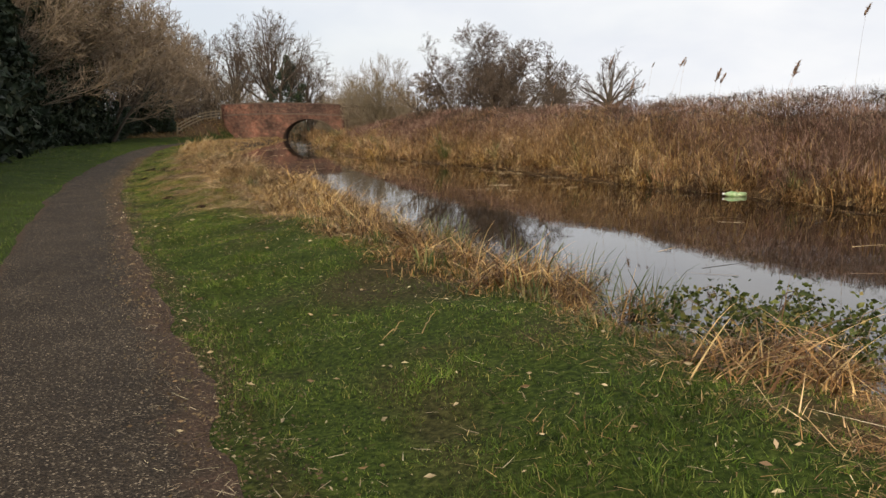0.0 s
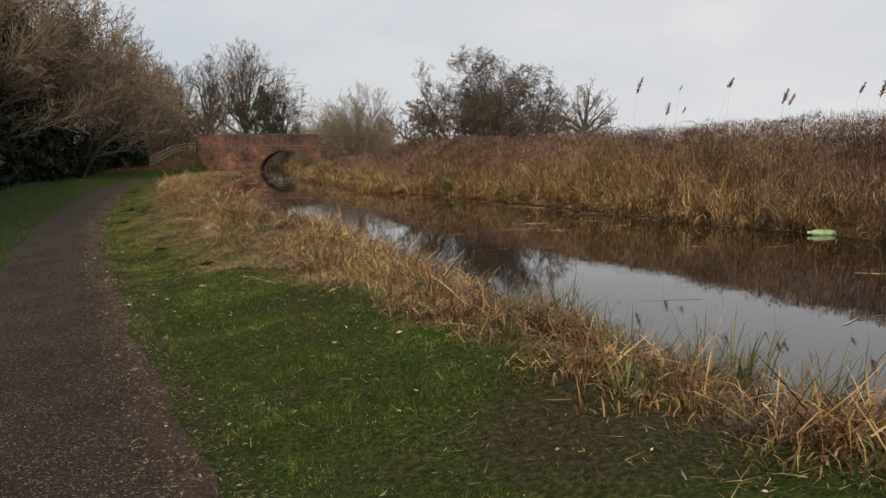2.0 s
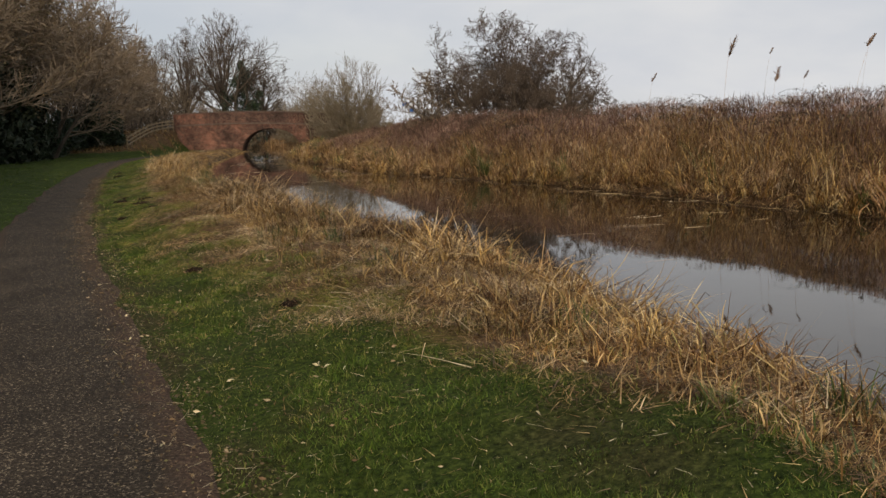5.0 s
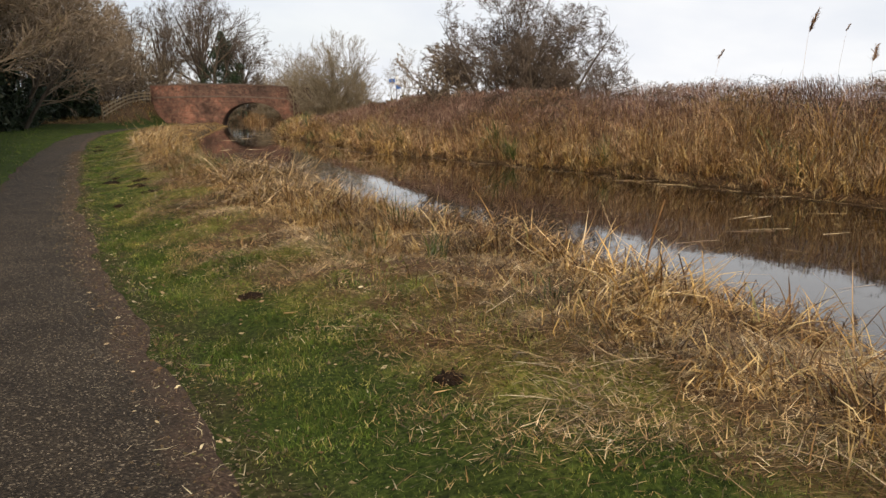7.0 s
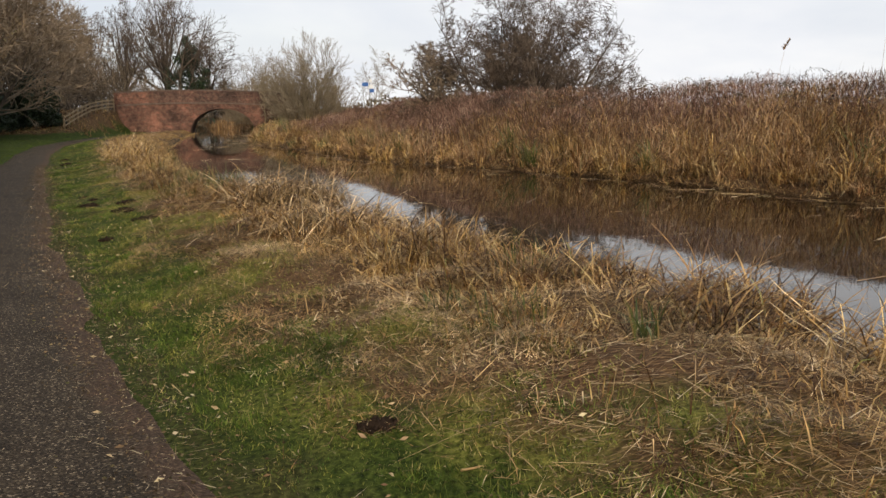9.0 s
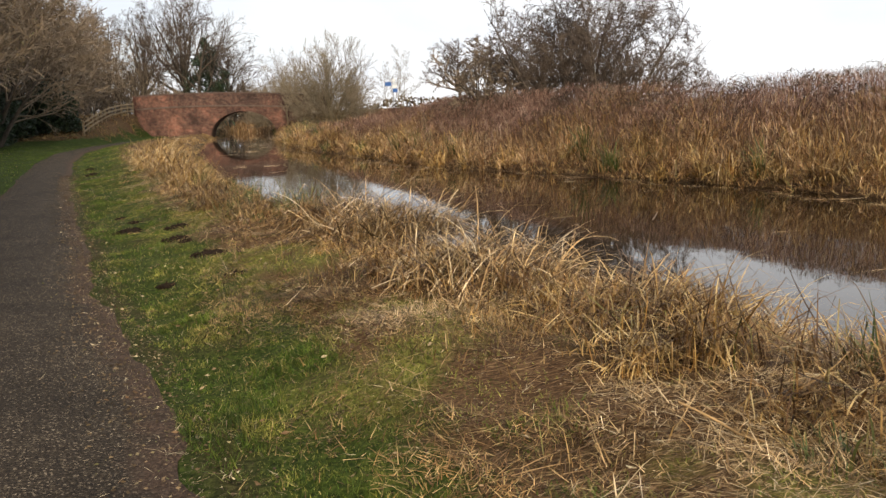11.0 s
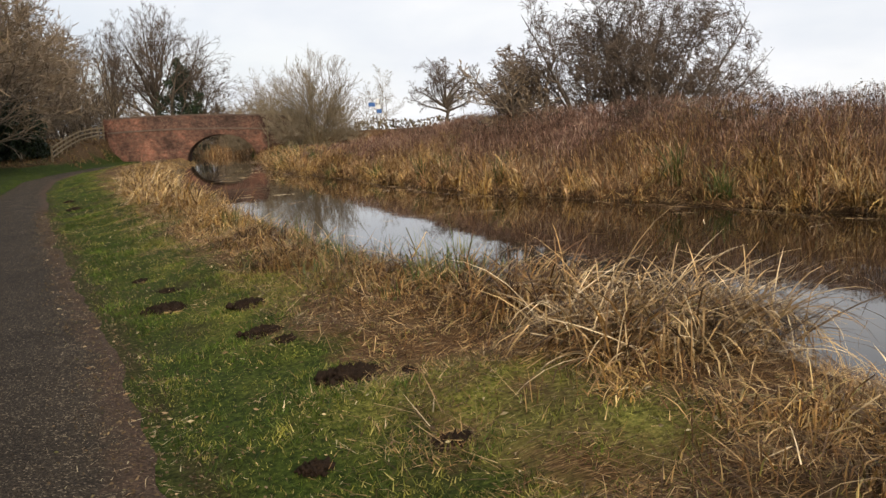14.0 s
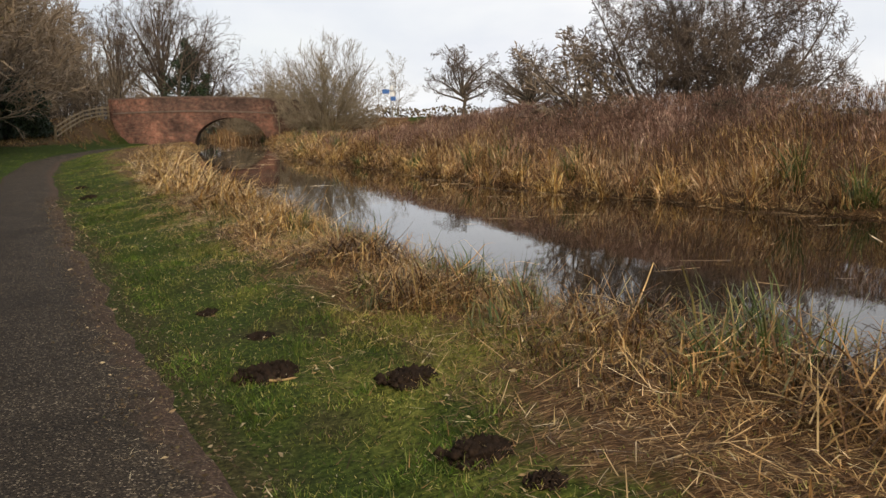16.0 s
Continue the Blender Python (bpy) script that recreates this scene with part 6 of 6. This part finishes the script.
def build_litter():
    rng = np.random.default_rng(181)
    n = 8000
    x, y = band(rng, n, 1.2, 44, lambda y: line(PATH_R, y) - 0.35, lambda y: line(STRAW_X, y) + 0.8, 1.2)
    near = np.exp(-np.abs(x - line(PATH_R, y)) / 0.55)
    keep = rng.uniform(0, 1, n) < 0.3 + 0.7 * near
    x, y = x[keep], y[keep]
    d = x - line(PATH_R, y)
    z = np.where(d < 0, 0.03, ground_z(x, y) + 0.03)
    v, p = leaf_cards(np.stack([x, y, z], 1), 0.010 + 0.048 * rng.uniform(0, 1, len(x)) ** 3.2, rng, 0.8, 0.38)
    stuff("leaf_litter", "small pale fallen leaves scattered on grass and path edge", "leaves", [(v, p)], LITTER)
    # straw bits and twigs over the path's edge and the turf
    n = 9000
    y = 1.2 + 42 * rng.uniform(0, 1, n) ** 1.1
    d = np.where(rng.uniform(0, 1, n) < 0.6, rng.normal(-0.08, 0.2, n), rng.uniform(0, 2.2, n))
    x = line(PATH_R, y) + d
    z = np.where(d < 0, 0.03, ground_z(x, y) + 0.03)
    bits = ribbons(np.stack([x, y, z], 1), 0.02 + 0.12 * rng.uniform(0, 1, n) ** 3, rng.uniform(0.002, 0.005, n), rng.uniform(0, 6.28, n), rng.normal(1.5, 0.08, n), rng.normal(0, 0.25, n), 2, rng, 0.5, 0.2)
    stuff("straw_bits", "small straw bits and twigs along the path edge", "straw", [bits], LITTER)
    # brown leaf mould fraying the path's edge
    n = 12000
    y = 1.2 + 44 * rng.uniform(0, 1, n) ** 1.2
    d = rng.normal(-0.06, 0.2, n) + 0.2 * (value_noise(y, 0 * y, 0.7, 183) - 0.5)
    x = line(PATH_R, y) + d
    z = np.where(d < 0, 0.032, ground_z(x, y) + 0.022)
    v, p = leaf_cards(np.stack([x, y, z], 1), rng.uniform(0.008, 0.030, n), rng, 0.85, 0.55)
    stuff("leaf_mould", "brown leaf mould along the towpath edge", "leaves", [(v, p)], RUSSET)
    n = 15000
    x, y = band(rng, n, 1.2, 40, lambda y: line(PATH_R, y) - 1.6, lambda y: line(PATH_R, y) + 0.02, 1.5)
    v, p = leaf_cards(np.stack([x, y, np.full(n, 0.036)], 1), rng.uniform(0.004, 0.014, n), rng, 0.85, 0.6)
    stuff("path_grit", "pale grit and leaf fragments on the towpath", "gravel", [(v, p)], CHIPS)


build_litter()


def build_stick(x, y, length, azim, thick, tip, label, mat=STRAW, lift=0.02):
    rng = np.random.default_rng(int(abs(x) * 100 + y * 10))
    s = np.linspace(0, 1, 6)
    pts = np.stack([math.cos(azim) * length * s, math.sin(azim) * length * s, lift + tip * s], 1) + rng.normal(0, 0.012, (6, 3))
    v, p = tubes([(pts, np.linspace(thick, thick * 0.5, 6))], 5)
    ob = mesh_object("reed_stalk", v, p, mat, smooth=True)
    ob.location = (x, y, float(max(ground_z(x, y), WATER_Z)))
    tagged(ob, label, "stalk")


for x, y, ln, az, th, tip in ((-0.35, 5.3, 0.24, 1.0, 0.003, 0.05), (-0.1, 5.4, 0.3, 1.3, 0.0035, 0.06), (0.45, 6.3, 0.5, 0.5, 0.006, 0.1), (-4.9, 16.6, 0.6, 0.2, 0.006, 0.03), (-4.7, 19.2, 0.45, 2.3, 0.008, 0.1), (-4.0, 14.6, 1.4, 0.1, 0.006, 0.10), (-9.35, 28.95, 0.38, 0.1, 0.010, 0.03), (-7.0, 27.0, 0.5, 0.9, 0.008, 0.15), (-5.3, 22.7, 0.9, 1.4, 0.007, 0.7)):
    build_stick(x, y, ln, az, th, tip, "single pale dead reed stalk lying on the bank")


def floating_debris():
    rng = np.random.default_rng(191)
    n = 420
    y = rng.uniform(8, 100, n)
    nx, fx = line(NEAR_X, y), line(FAR_X, y)
    q = 1 - rng.uniform(0, 1, n) ** 1.6 * 0.75
    x = nx + (fx - nx) * q - 0.1
    base = np.stack([x, y, np.full(n, WATER_Z + 0.006)], 1)
    v, p = ribbons(base, rng.uniform(0.15, 1.1, n), rng.uniform(0.008, 0.02, n) * (1 + y / 80), rng.normal(0.1, 0.55, n) + np.pi * rng.integers(0, 2, n), np.full(n, 1.568), rng.normal(0, 0.02, n), 2, rng, 0.2)
    n = 2600
    y = 8 + 100 * rng.uniform(0, 1, n) ** 1.3
    off = 0.25 + 0.9 * value_noise(y, 0 * y, 2.3, 192) + rng.normal(0, 0.12, n)
    x = line(FAR_X, y) - off * np.clip(3 * (value_noise(y, 0 * y, 3.7, 193) - 0.25), 0.15, 1)
    along = np.arctan2(1.0, np.gradient(line(FAR_X, np.arange(0, 130.0)))[y.astype(int)])
    mat = ribbons(np.stack([x, y, np.full(n, WATER_Z + 0.006) + rng.uniform(0, 0.012, n)], 1), rng.uniform(0.1, 0.6, n), rng.uniform(0.006, 0.014, n) * (1 + y / 70), along + rng.normal(0, 0.4, n) + np.pi * rng.integers(0, 2, n), np.full(n, 1.56), rng.normal(0, 0.02, n), 2, rng, 0.2)
    stuff("drifted_reed_mat", "thin raft of drifted reed litter along the far edge", "debris", [mat], SEDGE)
    stuff("floating_reed_bits", "broken reed stalks floating on the canal", "debris", [(v, p)], STRAW)


floating_debris()


def build_bottle():
    m, nd, l, b = material("pale_green_plastic", 0.3, 0, 0.5)
    nz = noise_tex(nd, l, 9.0, 3.0)
    r = ramp(nd, [(0.35, (0.22, 0.40, 0.14)), (0.7, (0.52, 0.64, 0.40))])
    l.new(nz.outputs["Fac"], r.inputs[0]); l.new(r.outputs[0], b.inputs["Base Color"])
    cap_m = plain_material("white_cap", (0.7, 0.7, 0.66), (0.82, 0.82, 0.78), 8.0, 0.5)
    bottle = tagged(new("plastic_bottle"), "pale green plastic bottle floating near the reeds", "bottle")
    prof = [(0.0, -0.24), (0.07, -0.24), (0.088, -0.22), (0.09, -0.06), (0.085, -0.02), (0.09, 0.02), (0.088, 0.10), (0.06, 0.17), (0.03, 0.21), (0.028, 0.24)]

    def lathe(prof, n=18):
        th = np.arange(n) * 2 * np.pi / n
        v = np.array([[z, r * math.cos(a), r * math.sin(a)] for r, z in prof for a in th])
        i, j = np.meshgrid(np.arange(len(prof) - 1), np.arange(n), indexing="ij")
        q = np.stack([i * n + j, i * n + (j + 1) % n, (i + 1) * n + (j + 1) % n, (i + 1) * n + j], 2).reshape(-1, 4)
        return v, [q]

    v, p = lathe(prof)
    mesh_object("body", v, p, m, bottle, smooth=True)
    v, p = lathe([(0.0, 0.275), (0.032, 0.272), (0.034, 0.235), (0.03, 0.233)])
    mesh_object("cap", v, p, cap_m, bottle, "white screw cap", smooth=True)
    bottle.matrix_basis = pose(6.9, 18.9, WATER_Z + 0.035, 0, -4, 172) @ Matrix.Diagonal((1.02, 0.82, 0.82, 1))


build_bottle()


def build_sign():
    blue = plain_material("blue_panel", (0.03, 0.10, 0.32), (0.05, 0.14, 0.40), 5.0, 0.5)
    white = plain_material("white_panel", (0.7, 0.7, 0.7), (0.82, 0.82, 0.82), 5.0, 0.5)
    grey = plain_material("grey_pole", (0.2, 0.2, 0.2), (0.3, 0.3, 0.3), 5.0, 0.5)
    sign = tagged(new("signpost"), "tall grey post with small blue and white panels", "sign")
    z = float(ground_z(2.4, 118))
    sign.location = (2.4, 118, z)
    v, p = tubes([(np.array([[0, 0, -0.2], [0, 0, 2.5], [0, 0, 6.1 - z]]), np.full(3, 0.06))], 8)
    mesh_object("pole", v, p, grey, sign, smooth=True)
    for dx, h, w, t, mat in ((-0.55, 5.15, 0.75, 0.45, blue), (0.15, 4.85, 0.5, 0.45, white), (0.25, 4.4, 0.55, 0.45, blue), (0.1, 5.55, 0.3, 0.4, white)):
        bm = bmesh.new()
        box(bm, (dx, -0.09, h - z), (w, 0.04, t))
        bmesh.ops.bevel(bm, geom=list(bm.edges), offset=0.008, segments=1, affect="EDGES")
        part("panel", bm, mat, sign)


build_sign()
